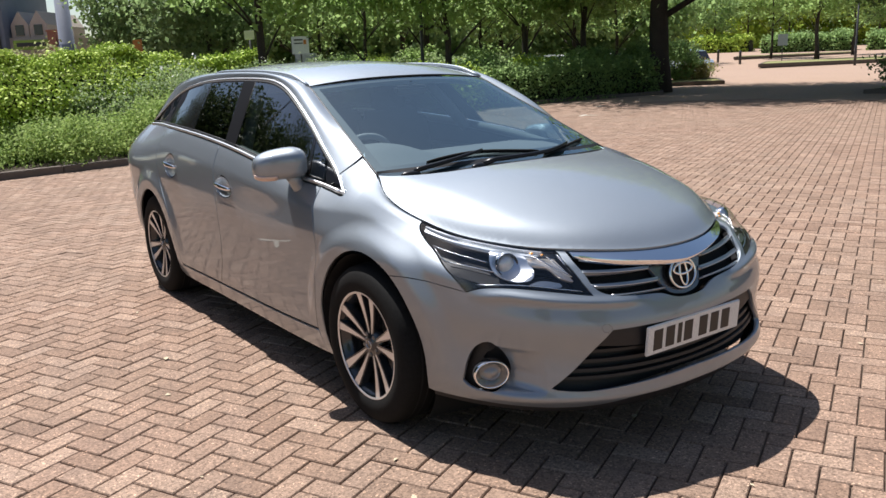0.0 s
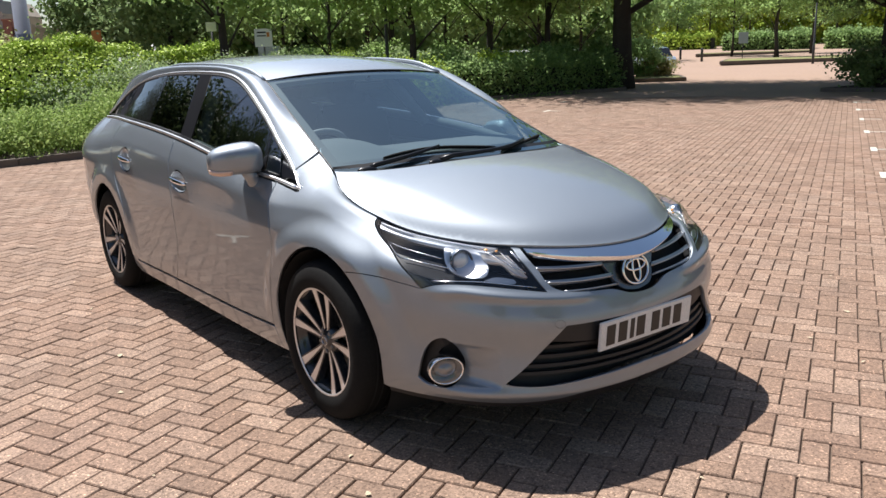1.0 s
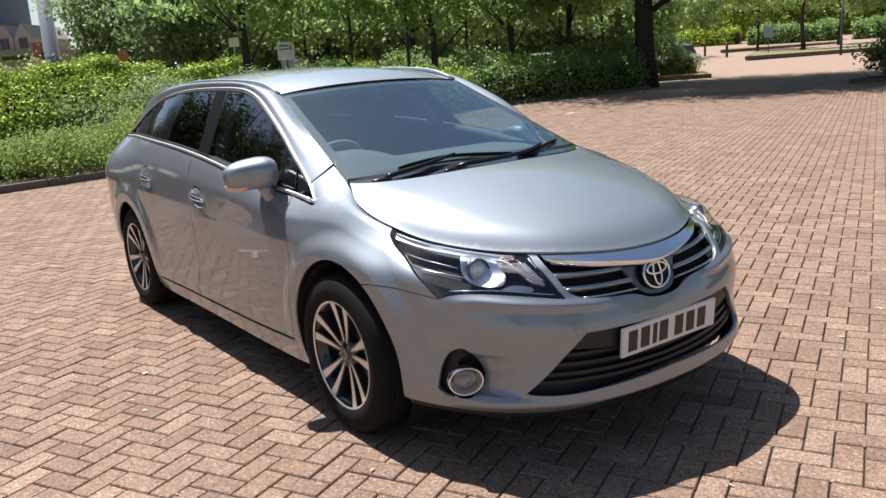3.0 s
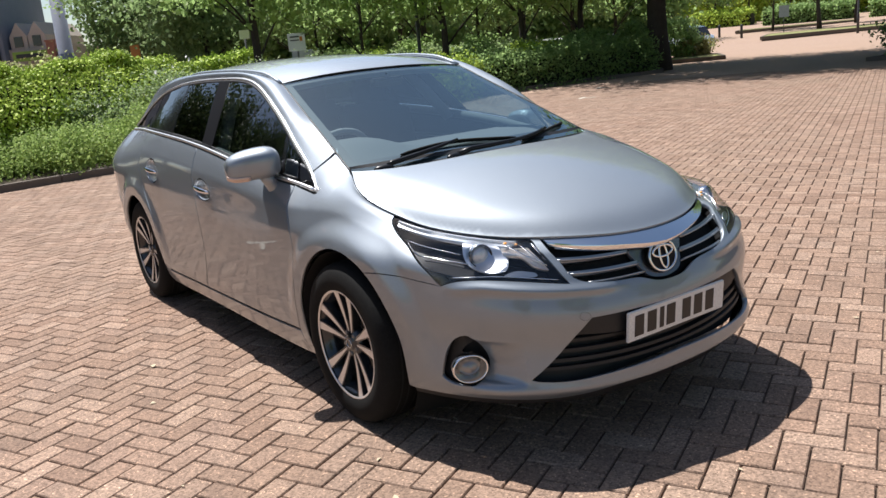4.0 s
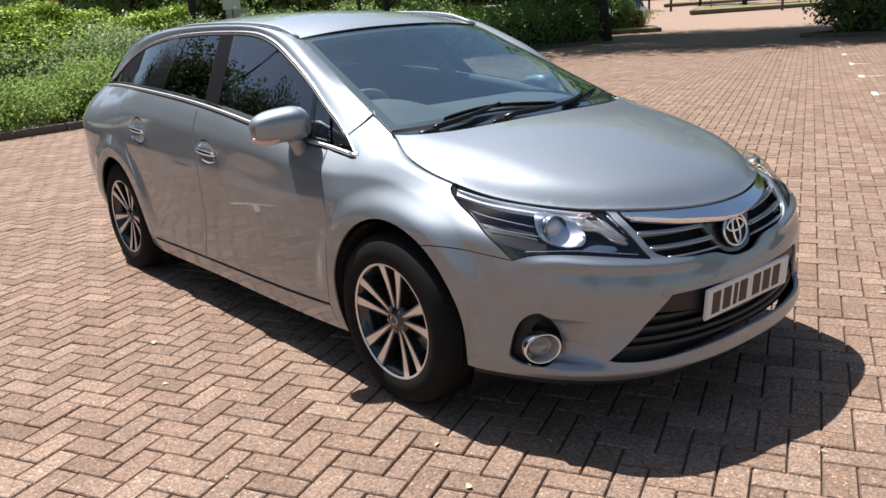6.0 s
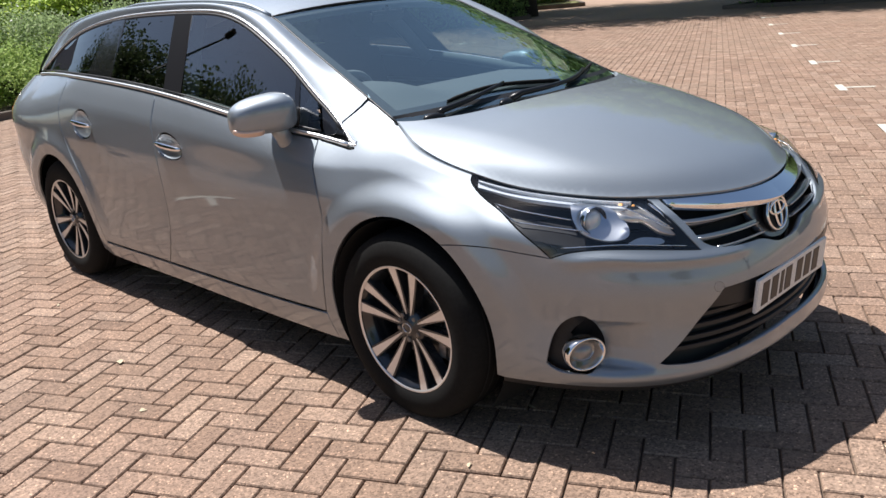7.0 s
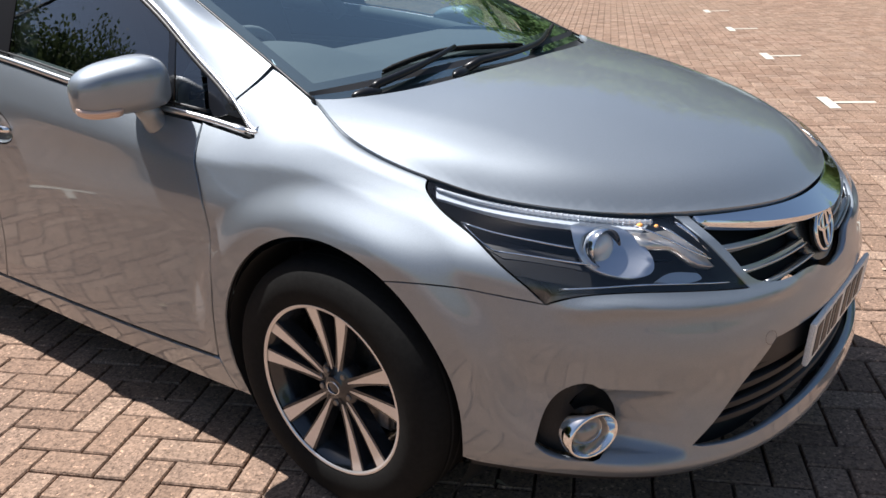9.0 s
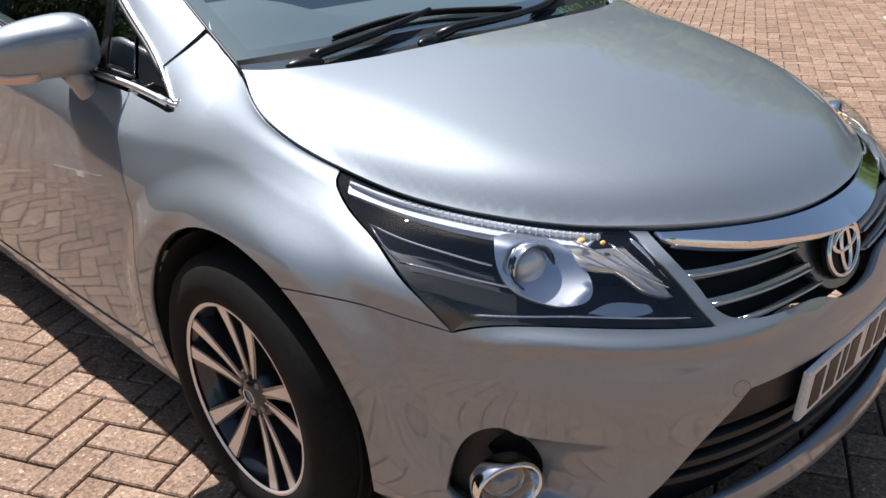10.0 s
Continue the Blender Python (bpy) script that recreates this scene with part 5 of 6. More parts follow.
pavement = thing("pavement", "herringbone block paving in reddish brown", "paving", kind="structure")
v_, f_ = [], []
for wx, wy in ((2, 1), (1, 2)):
    idx = rest[WX[rest] == wx]
    sv, sf = block_shape(wx, wy)
    sv = np.array(sv)
    xy = np.stack([sv[:, 0] * CT - sv[:, 1] * ST, sv[:, 0] * ST + sv[:, 1] * CT], 1)
    tilt = rng.normal(0, .006, (len(idx), 2))
    up = rng.normal(-.0006, .0011, len(idx))
    X = CX[idx][:, None] + xy[None, :, 0]
    Y = CY[idx][:, None] + xy[None, :, 1]
    Z = sv[None, :, 2] + up[:, None] + xy[None, :, 0] * tilt[:, :1] + xy[None, :, 1] * tilt[:, 1:]
    k = len(v_)
    v_ += np.stack([X, Y, Z], -1).reshape(-1, 3).tolist()
    f_ += [tuple(i + k + n * 12 for i in f) for n in range(len(idx)) for f in sf]
tagged(link("paving_blocks", v_, f_, BLOCKS, pavement, "", False), kind="stuff")

# past the near blocks the paving goes on
near_loop = [(-15.35, -1.85), (-1.15, -7.85), (7.85, -7.85), (7.85, 18.85), (-11.5, 18.85), (-15.35, 15.4)]
far = link("far_pavement", [(x, y, -.0075) for x, y in far_loop + near_loop], [(0, 1, 6, 5), (1, 2, 7, 6), (2, 3, 8, 7), (3, 9, 8), (3, 0, 4, 9), (0, 5, 4)], FAR_PAVING, None, "", False)
tagged(far, "reddish block paving farther off", "paving", kind="structure")

# bay marks
def bay_mark(x, y):
    t = thing("bay_marking", "white painted T-shaped parking bay mark", "road marking", "bay marks", (x, y, .0), 27.0)
    part("mark", block_bm([((0, 0, .0020), (.080, .44, .003)), ((.19, 0, .0020), (.30, .058, .003))], 0), PAINT_WHITE, t)


for k in range(-1, 7):
    bay_mark(-.17 + -1.125 * k, 4.735 + 2.18 * k)
bay_mark(-3.30, -2.05)
bay_mark(*spot(.17, 20.5)), bay_mark(*spot(.19, 24.0))


# fallen leaves and bits on the paving
rl = np.random.default_rng(31)
LITTER = surface("dry_leaf", (0.30, 0.24, 0.15), (0.55, 0.47, 0.33), 30, 0.8, 200, 0.3, 0.001)
spots = [(-1.343, -1.301), (.367, -.985)] + [(float(rl.uniform(-4.5, 3.2)), float(rl.uniform(-3.2, 3.5))) for _ in range(70)]
for x, y in spots:
    n = int(rl.integers(5, 8))
    size = float(rl.uniform(.006, .016))
    ang = np.sort(rl.uniform(0, 2 * math.pi, n))
    ring_ = [(size * (1.5 * math.cos(a)), size * math.sin(a), .003 + .004 * float(rl.random())) for a in ang]
    lf = link("fallen_leaf", [(0, 0, .006)] + ring_, [(0, i + 1, (i + 1) % n + 1) for i in range(n)], LITTER, None, "", False)
    lf.matrix_world = pose(x, y, .001, 0, 0, float(rl.uniform(0, 360)))
    tagged(lf, "small dry fallen leaf on the paving", "leaf", "fallen leaves")


# ---- plants ----
def leaf_data(points, size, rg, flat_=0.0, long=1.5, out=None):
    n = len(points)
    a = rg.normal(size=(n, 3))
    a /= np.linalg.norm(a, axis=1)[:, None]
    nrm = rg.normal(size=(n, 3))
    if out is None:
        nrm[:, 2] = np.abs(nrm[:, 2]) + flat_
    else:
        nrm = nrm * .6 + out
    b = np.cross(nrm, a)
    b /= np.linalg.norm(b, axis=1)[:, None] + 1e-9
    s = size * rg.uniform(.6, 1.3, (n, 1))
    a, b = a * s * long / 2, b * s / 2
    quad = np.stack([points - a, points + b - a * .1, points + a, points - b - a * .1], 1)
    return quad.reshape(-1, 3)


def leaf_mesh(name, points, size, mat, rg, parent=None, label="", flat_=0.0, out=None):
    v = leaf_data(points, size, rg, flat_, out=out)
    n = len(v) // 4
    me = bpy.data.meshes.new(name)
    me.vertices.add(len(v))
    me.vertices.foreach_set("co", v.ravel())
    me.loops.add(len(v))
    me.loops.foreach_set("vertex_index", np.arange(len(v)))
    me.polygons.add(n)
    me.polygons.foreach_set("loop_start", np.arange(n) * 4)
    me.update(calc_edges=True)
    me.materials.append(mat)
    ob = new(name, me)
    ob.parent = parent
    if label:
        ob["label"] = label
    return ob


def clumps(rg, n, centre, radii, count, spread):
    """Points in clumps inside an uneven ellipsoid."""
    d = rg.normal(size=(n, 3))
    d /= np.linalg.norm(d, axis=1)[:, None]
    c = d * (rg.uniform(.35, 1, (n, 1)) ** .6) * np.array(radii) * rg.uniform(.75, 1.12, (n, 1)) + np.array(centre)
    sp = spread * rg.uniform(.6, 1.4, (n, 1, 1))
    p = c[:, None] + rg.normal(size=(n, count, 3)) * sp * np.array((1, 1, .6))
    return p.reshape(-1, 3)


def tree(label, seed, height, trunk_r, crown_z, radii, mat, leaf=.16, n=160, count=46, lean=.0, spread=.42):
    rg = np.random.default_rng(seed)
    t = thing("tree", label, "tree")
    parts = []
    pts = [Vector((lean * k * k * .02 + .05 * math.sin(k + seed), .05 * math.cos(1.7 * k + seed), height * .72 * k / 7)) for k in range(8)]
    parts.append(tube_data(pts, [trunk_r * (1.25 if k == 0 else 1) * (1 - .09 * k) for k in range(8)], 10))
    for i in range(9):
        k = 2 + i % 5
        a = 2.4 * i + seed
        out = Vector((math.cos(a) * radii[0], math.sin(a) * radii[1], height * .30)) * rg.uniform(.5, .85)
        p0 = pts[k]
        parts.append(tube_data([p0, p0 + out * .35 + Vector((0, 0, .1)), p0 + out * .7 + Vector((0, 0, .1)), p0 + out], [trunk_r * .28, trunk_r * .2, trunk_r * .12, trunk_r * .05], 6))
    v, f = merge(*parts)
    link("trunk", v, f, BARK, t)
    p = clumps(rg, n, (lean * .3, 0, crown_z), radii, count, spread)
    leaf_mesh("crown", p, leaf, mat, rg, t)
    return t


def plant(src, x, y, size=1.0, turn=0.0):
    return copy_thing(src, pose(x, y, 0, 0, 0, turn) @ Matrix.Diagonal((size, size, size, 1)))


def hedge(label, a, b, wide, tall, mat, leaf=.07, per=900, seed=1, ragged=.08, lumpy=0.0, dome=0.0):
    """A clipped hedge between two points: leaves all over a dense core, painted dark for the shade inside."""
    rg = np.random.default_rng(seed)
    a, b = Vector((*a, 0)), Vector((*b, 0))
    long = (b - a).length
    t = thing("hedge", label, "hedge", at=(*a[:2], 0), turn=math.degrees(math.atan2(b.y - a.y, b.x - a.x)))
    n = int(per * long * (wide + 2 * tall))
    face = rg.choice(4, n, p=np.array((wide, tall, tall, .25)) / (wide + 2 * tall + .25))
    s, w = rg.uniform(0, long, n), rg.uniform(-.5, .5, n)
    h = rg.uniform(.02, 1, n)
    y = np.where(face == 0, w * wide, np.where(face == 1, -wide / 2, np.where(face == 2, wide / 2, w * wide)))
    z = np.where(face == 0, tall, h * tall)
    swell = .12 * np.sin(s * 2.1 + seed) + .08 * np.sin(s * 5.3 + 2 * z) + lumpy * (np.sin(s * 1.1 + 3 * seed) + .6 * np.sin(s * 2.9 + seed))
    y = y * (1 - dome * np.clip((z / tall - .58) / .42, 0, 1) ** 1.2 * (face != 0)) * np.where(face == 0, 1 - dome, 1)
    if dome:
        y = y * np.where(z / tall < .56, .74, 1)
        h = np.where(z / tall > .58, 1.0, -.25)
    else:
        h = np.full(n, .35)
    y = y * (1 + .5 * swell) + rg.normal(0, ragged, n)
    z = z * (1 + .5 * swell * (face == 0)) + rg.normal(0, ragged, n)
    faces_ = np.array(((0, 0, 1.2), (0, -1, 0), (0, 1, 0), (0, 0, .8)))[face]
    faces_[:, 2] += np.where((face == 1) | (face == 2), h, 0)
    leaf_mesh("leaves", np.stack([s, y, np.maximum(z, .03)], 1), leaf, mat, rg, t, out=faces_)
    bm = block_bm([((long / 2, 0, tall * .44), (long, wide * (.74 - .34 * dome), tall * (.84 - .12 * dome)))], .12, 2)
    part("core", bm, SHADE_CORE, t, "solid core painted dark for the shaded inside")
    return t


def shrub(label, x, y, r, tall, mat, leaf=.06, n=90, count=60, seed=1, flowers=0):
    rg = np.random.default_rng(seed)
    t = thing("shrub", label, "shrub", at=(x, y, 0), turn=seed * 40.0)
    p = clumps(rg, n, (0, 0, tall * .50), (r, r * .9, tall * .48), count, .16)
    p[:, 2] = np.maximum(p[:, 2], .03)
    o = (p - np.array((0, 0, tall * .35))) / np.array((r, r, tall * .5))
    leaf_mesh("leaves", p, leaf, mat, rg, t, out=o / (np.linalg.norm(o, axis=1)[:, None] + .3))
    stems = [tube_data([(0, 0, 0), (.3 * r * math.cos(a), .3 * r * math.sin(a), tall * .4), (.7 * r * math.cos(a), .7 * r * math.sin(a), tall * .75)], [.03, .02, .006], 5) for a in np.linspace(0, 6, 7)]
    link("stems", *merge(*stems), BARK, t)
    if flowers:
        q = clumps(rg, max(4, flowers * 3 // 5), (0, 0, tall * .62), (r * 1.02, r, tall * .50), 5, .05)
        leaf_mesh("blossom", q, .042, FLOWER, rg, t, "white blossom", 2.0)
    return t


# near-black: the shade between the leaves, put into the core's colour
SHADE_CORE = surface("hedge_shade_core", (0.010, 0.014, 0.005), (0.022, 0.026, 0.010), 6, 0.95, 40, 0.8, 0.02)

# planted beds with kerbs
def bed(loop, label):
    b = thing("planting_bed", label, "planting bed", kind="structure")
    slab("soil", loop, .07, SOIL, b)
    n = len(loop)
    for i in range(n):
        p, q = Vector((*loop[i], 0)), Vector((*loop[(i + 1) % n], 0))
        m = int((q - p).length / .915)
        if m > 60 or m < 1:
            continue
        d = (q - p) / m
        k_ = part("kerb", block_bm([((0, 0, .045), ((d.length - .008), .125, .13))], .012), KERB, b)
        k_.matrix_local = pose(*(p + d * .5), 0, 0, math.degrees(math.atan2(d.y, d.x)))
        for j in range(1, m):
            o = new("kerb", k_.data)
            o.parent = b
            o.matrix_local = pose(*(p + d * (j + .5)), 0, 0, math.degrees(math.atan2(d.y, d.x)))


bed([(-10.2, -4.2), (-11.05, 1.2), (-11.9, 5.0), (-14.2, 9.0), (-26, 14), (-34, 2), (-26, -12), (-12, -13)], "planted bed with hedge and shrubs behind a kerb")
bed([(-16.6, 12.5), (-16.9, 16.5), (-16.3, 20.6), (-18.2, 22.6), (-30, 26), (-34, 16)], "planted bed with dark hedge under trees")
bed([(-9.9, 21.9), (-4.5, 23.2), (2, 26), (0, 34), (-9.5, 27)], "planted bed with bushes under a tree")

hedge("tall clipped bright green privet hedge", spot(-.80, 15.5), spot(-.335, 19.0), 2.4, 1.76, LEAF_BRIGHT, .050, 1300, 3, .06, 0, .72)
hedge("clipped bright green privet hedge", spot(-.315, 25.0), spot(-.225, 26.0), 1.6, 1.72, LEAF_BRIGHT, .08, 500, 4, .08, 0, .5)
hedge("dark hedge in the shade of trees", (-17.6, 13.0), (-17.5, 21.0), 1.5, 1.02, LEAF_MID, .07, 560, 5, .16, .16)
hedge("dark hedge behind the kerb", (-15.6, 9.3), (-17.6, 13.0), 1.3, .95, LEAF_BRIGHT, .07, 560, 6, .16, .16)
for i, (x, y, r, h, m, fl) in enumerate([(-11.9, -3.6, 1.35, .7, LEAF_LOW, 0), (-12.0, -1.6, 1.4, .62, LEAF_LOW, 0), (-12.2, .6, 1.35, .78, LEAF_LOW, 0), (-12.6, 2.4, 1.4, .95, LEAF_LOW, 0),
                                          (-13.5, -2.0, .8, .95, LEAF_GREY, 30), (-13.8, 1.5, 1.2, 1.4, LEAF_GREY, 44), (-13.8, 3.0, 1.3, 1.55, LEAF_GREY, 30), (-13.4, -3.8, 1.2, 1.1, LEAF_GREY, 22), (-14.2, 4.9, 1.3, 1.5, LEAF_GREY, 20),
                                          (-15.4, 6.7, 1.3, 1.5, LEAF_GREY, 16), (-17.0, 8.6, 1.4, 1.5, LEAF_MID, 10), (-18.6, 10.6, 1.4, 1.6, LEAF_BRIGHT, 8)]):
    shrub("leafy green shrub with white blossom" if fl else "low spreading green shrub", x, y, r, h, m, .036, 150, 120, i + 11, fl)
for i, (x, y, r, h, m) in enumerate([(-8.7, 23.0, 1.3, 1.5, LEAF_DARK), (-7.0, 23.6, 1.5, 1.7, LEAF_MID), (-5.0, 24.2, 1.5, 1.5, LEAF_MID), (-2.6, 25.2, 1.5, 1.6, LEAF_DARK), (-18.4, 21.6, 1.2, 1.9, LEAF_MID), (-19.3, 20.0, 1.3, 1.7, LEAF_MID),
                                      (-19.8, 18.0, 1.3, 1.6, LEAF_BRIGHT), (-20.0, 15.6, 1.3, 1.6, LEAF_MID)]):
    shrub("dark green bush under trees", x, y, r, h, m, .075, 100, 70, i + 40)

def rise(d):
    """The ground climbs a little far off, beyond the trees."""
    return 1.3 * min(1, max(0, (d - 62) / 68))


oak = tree("tall spreading broadleaf tree with dark trunk", 1, 12.4, .40, 7.9, (7.4, 7.4, 3.7), LEAF_DARK, .19, 430, 90, spread=.75)
oak.matrix_basis = pose(*spot(.262, 31.5), 0, 0, 0, 10)
maple = tree("broadleaf tree in the woods", 9, 8.5, .17, 5.4, (3.4, 3.4, 3.3), LEAF_MID, .19, 150, 40, spread=.42)
maple.matrix_basis = pose(*spot(-.31, 42), 0, 0, 0, 60)
elm = tree("dense dark green tree behind the hedge", 23, 9.0, .16, 4.9, (3.4, 3.4, 4.0), LEAF_DARK, .17, 210, 56, spread=.45)
elm.matrix_basis = pose(*spot(-.348, 44), 0, 0, 0, 20)
plant(elm, *spot(-.285, 38), .9, 200)
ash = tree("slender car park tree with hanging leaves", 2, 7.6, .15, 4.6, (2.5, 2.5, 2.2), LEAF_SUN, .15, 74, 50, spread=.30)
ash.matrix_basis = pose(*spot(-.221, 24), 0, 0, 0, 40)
lime = tree("young tree with leaves coloured as sunlit", 5, 7.0, .085, 4.4, (2.3, 2.3, 2.1), LEAF_SUN, .15, 68, 50, spread=.30)
lime.matrix_basis = pose(*spot(-.095, 30), 0, 0, 0, 0)
# out of view, mirrored in the side windows; backlit shade is in the leaf colour
dark_ash = tree("dense tree beside the car park, leaves darkened as if backlit", 14, 9.2, .055, 5.9, (3.1, 3.1, 2.8), LEAF_SHADED, .11, 260, 110)
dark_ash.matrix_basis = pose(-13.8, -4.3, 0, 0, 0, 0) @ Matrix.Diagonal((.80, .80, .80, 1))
for src, c, d, s, r in ((ash, .172, 33, 1.0, 90), (lime, .045, 40, 1.1, 30), (ash, -.02, 37, 1.1, 200), (maple, -.17, 45, .95, 120), (maple, -.05, 50, 1.0, 210), (maple, .07, 48, .95, 300), (maple, .16, 46, .9, 20), (maple, -.26, 58, 1.0, 80),
                        (lime, .40, 82, 1.3, 0), (ash, .455, 76, 1.2, 60), (lime, .50, 85, 1.3, 99), (maple, .33, 118, 1.0, 45), (lime, .42, 125, 1.6, 145), (maple, .53, 118, 1.0, 245), (lime, .60, 110, 1.5, 20), (lime, .28, 122, 1.7, 77), (lime, .37, 132, 1.7, 10),
                        (oak, .60, 27.5, .6, 350), (ash, .10, 33, 1.0, 15), (lime, -.425, 120, 1.0, 15), (lime, .21, 40, 1.1, 111), (lime, -.15, 36, 1.0, 222), (ash, .005, 29, .95, 310), (lime, .10, 44, 1.2, 70)):
    o = plant(src, *spot(c, d), s, r)
    if c > .25:
        o.location.z = rise(d)
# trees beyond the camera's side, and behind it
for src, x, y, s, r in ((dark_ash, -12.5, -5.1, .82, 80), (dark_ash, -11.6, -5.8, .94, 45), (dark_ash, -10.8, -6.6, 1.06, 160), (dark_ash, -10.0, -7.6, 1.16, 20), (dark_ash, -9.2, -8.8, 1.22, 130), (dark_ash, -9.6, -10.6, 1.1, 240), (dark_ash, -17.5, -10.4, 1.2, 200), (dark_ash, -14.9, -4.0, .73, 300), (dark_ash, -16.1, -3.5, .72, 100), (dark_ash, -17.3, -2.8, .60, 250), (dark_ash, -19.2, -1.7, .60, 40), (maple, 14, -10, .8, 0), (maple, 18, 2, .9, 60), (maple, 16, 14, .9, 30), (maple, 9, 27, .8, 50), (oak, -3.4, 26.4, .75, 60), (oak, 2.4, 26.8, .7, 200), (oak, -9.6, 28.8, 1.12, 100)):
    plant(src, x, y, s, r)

# weeds and shrubs coloured as sunlit along the back of the beds, and unseen hedges, one on the far side of the car park
for i, (c, d, h) in enumerate(((-.15, 30, 1.8), (-.115, 33, 2.0), (-.07, 31, 1.7), (-.03, 34, 2.1), (.01, 31.5, 1.8), (.05, 34, 2.0), (.085, 32, 1.7))):
    shrub("pale green weeds and shrubs, some coloured as sunlit", *spot(c, d), 1.25, h, LEAF_SUN if i % 2 else LEAF_GREY, .08, 70, 50, 90 + i)
hedge("tall hedge beside the car park, leaves darkened as if backlit", (-13.6, -5.2), (-6.5, -15.0), 1.6, 3.0, LEAF_SHADED, .14, 110, 16, .2, .1)
# added out of view: hides the bright horizon from the bonnet's far edge
hedge("unseen tall hedge added to darken the bonnet's reflections", (-5, 28.5), (16, 31), 1.5, 2.6, LEAF_DARK, .17, 70, 15, .2, .1)

# woods far off
far_slope = [(*spot(.22, 62), -.006), (*spot(.75, 62), -.006), (*spot(.75, 135), 1.3), (*spot(.22, 135), 1.3)]
tagged(link("paving_slope", far_slope, [(0, 1, 2, 3)], FAR_PAVING, None, "", False), "reddish paving rising gently far off", "paving", kind="structure")
for c0, c1, d in ((.305, .375, 116), (.39, .50, 104), (.52, .66, 100)):
    h_ = hedge("far clipped bright hedge beyond the paving", spot(c0, d), spot(c1, d - 2), 3.0, 1.7, LEAF_BRIGHT if c0 < .38 else LEAF_MID, .2, 90, int(c0 * 90), .25, .15)
    h_.location.z = rise(d) - .1
h_ = shrub("rust-brown leaved bush behind the hedge", *spot(-.52, 29), 2.6, 2.45, LEAF_RUST, .08, 90, 60, 70)
shrub("bush at the kerb end beside the tree", *spot(.283, 40), 1.25, 2.1, LEAF_MID, .09, 90, 50, 71)
shrub("dry brownish bush at the kerb end", *spot(.308, 40.5), .8, 1.0, LEAF_RUST, .08, 60, 40, 72)
rg_ = np.random.default_rng(77)
pts_, light_ = [], []
for c in np.linspace(-.31, .75, 46):
    d = 66 + 12 * math.sin(c * 9) + (75 if c > .27 else 0)
    x, y = spot(c, d)
    h = rg_.uniform(7.5, 11) * (1.0 if c < .27 else 1.25)
    (pts_ if c < .27 else light_).append(clumps(rg_, 110, (x, y, h * .52), (4.2, 4.2, h * .5), 22, .75))
woods = leaf_mesh("woods", np.concatenate(pts_), .34, LEAF_MID, rg_)
tagged(woods, "dense mixed green woods behind the car park", "woods", kind="stuff")

# these woods get a brighter leaf colour, which paints sun on them
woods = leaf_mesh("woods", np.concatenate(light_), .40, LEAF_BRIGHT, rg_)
tagged(woods, "light green woods beyond the paving, coloured as sunlit", "woods", kind="stuff")

# ---- posts, signs, bollards, far cars, building ----
METAL = surface("painted_metal", (0.030, 0.032, 0.034), (0.055, 0.056, 0.058), 6, 0.5, 90, 0.2, 0.001)
GREY_METAL = surface("grey_metal", (0.22, 0.25, 0.27), (0.32, 0.35, 0.37), 4, 0.55, 60, 0.2, 0.001)
BRICKS = surface("red_brick_far", (0.22, 0.09, 0.06), (0.34, 0.15, 0.10), 3, 0.85, 20, 0.4, 0.004)
RENDERED = surface("buff_render", (0.34, 0.28, 0.24), (0.46, 0.39, 0.33), 1.5, 0.85, 30, 0.3, 0.004)
SLATE = surface("grey_cladding", (0.13, 0.145, 0.18), (0.19, 0.21, 0.26), 2, 0.6, 40, 0.2, 0.002)
GREEN_BOARD = surface("green_board", (0.16, 0.26, 0.03), (0.24, 0.36, 0.05), 4, 0.5)
ORANGE = surface("orange_board", (0.50, 0.16, 0.03), (0.62, 0.24, 0.05), 4, 0.5)


def street_lamp(x, y, tall, turn=0.0, arm=1.4):
    t = thing("street_lamp", "dark painted street lamp post with arm", "street lamp", at=(x, y, 0), turn=turn)
    link("pole", *tube_data([(0, 0, 0), (0, 0, 1.2), (0, 0, 1.25), (0, 0, tall)], [.085, .085, .065, .045], 14), METAL, t)
    link("arm", *tube_data([(0, 0, tall - .02), (arm * .3, 0, tall + .16), (arm * .7, 0, tall + .26), (arm, 0, tall + .28)], [.04, .035, .03, .03], 8), METAL, t)
    part("lantern", block_bm([((arm + .25, 0, tall + .27), (.58, .24, .11))], .04, 3), METAL, t)


street_lamp(*spot(-.0255, 30), 7.0, 40)
street_lamp(*spot(.503, 62), 6.5, 100)
street_lamp(-12.3, -3.95, 7.1, 18, 1.8)


def sign(x, y, h, w, tall, mat, label, turn):
    t = thing("sign", label, "sign", at=(x, y, 0), turn=turn)
    link("post", *tube_data([(0, 0, 0), (0, 0, h)], .032, 10), METAL, t)
    part("board", block_bm([((.04, 0, h - tall / 2), (.02, w, tall))], .004), mat, t)
    return t


face_cam = HEAD + 180
x, y = spot(-.235, 26)
sign(x, y, 2.55, .30, .26, WHITE_BOARD, "small white notice on a dark post", face_cam)
x, y = spot(-.174, 31)
n_ = sign(x, y, 2.5, .62, .62, WHITE_BOARD, "white notice board with orange and dark bars", face_cam)
part("bar", block_bm([((.052, .17, 2.30), (.004, .10, .16))], 0), ORANGE, n_)
part("bar", block_bm([((.052, -.06, 2.38), (.004, .32, .05)), ((.052, -.06, 2.26), (.004, .32, .04))], 0), INK, n_)
x, y = spot(-.168, 31.5)
cab = thing("utility_cabinet", "grey metal utility cabinet in the shrubs", "cabinet", at=(x, y, 0), turn=face_cam)
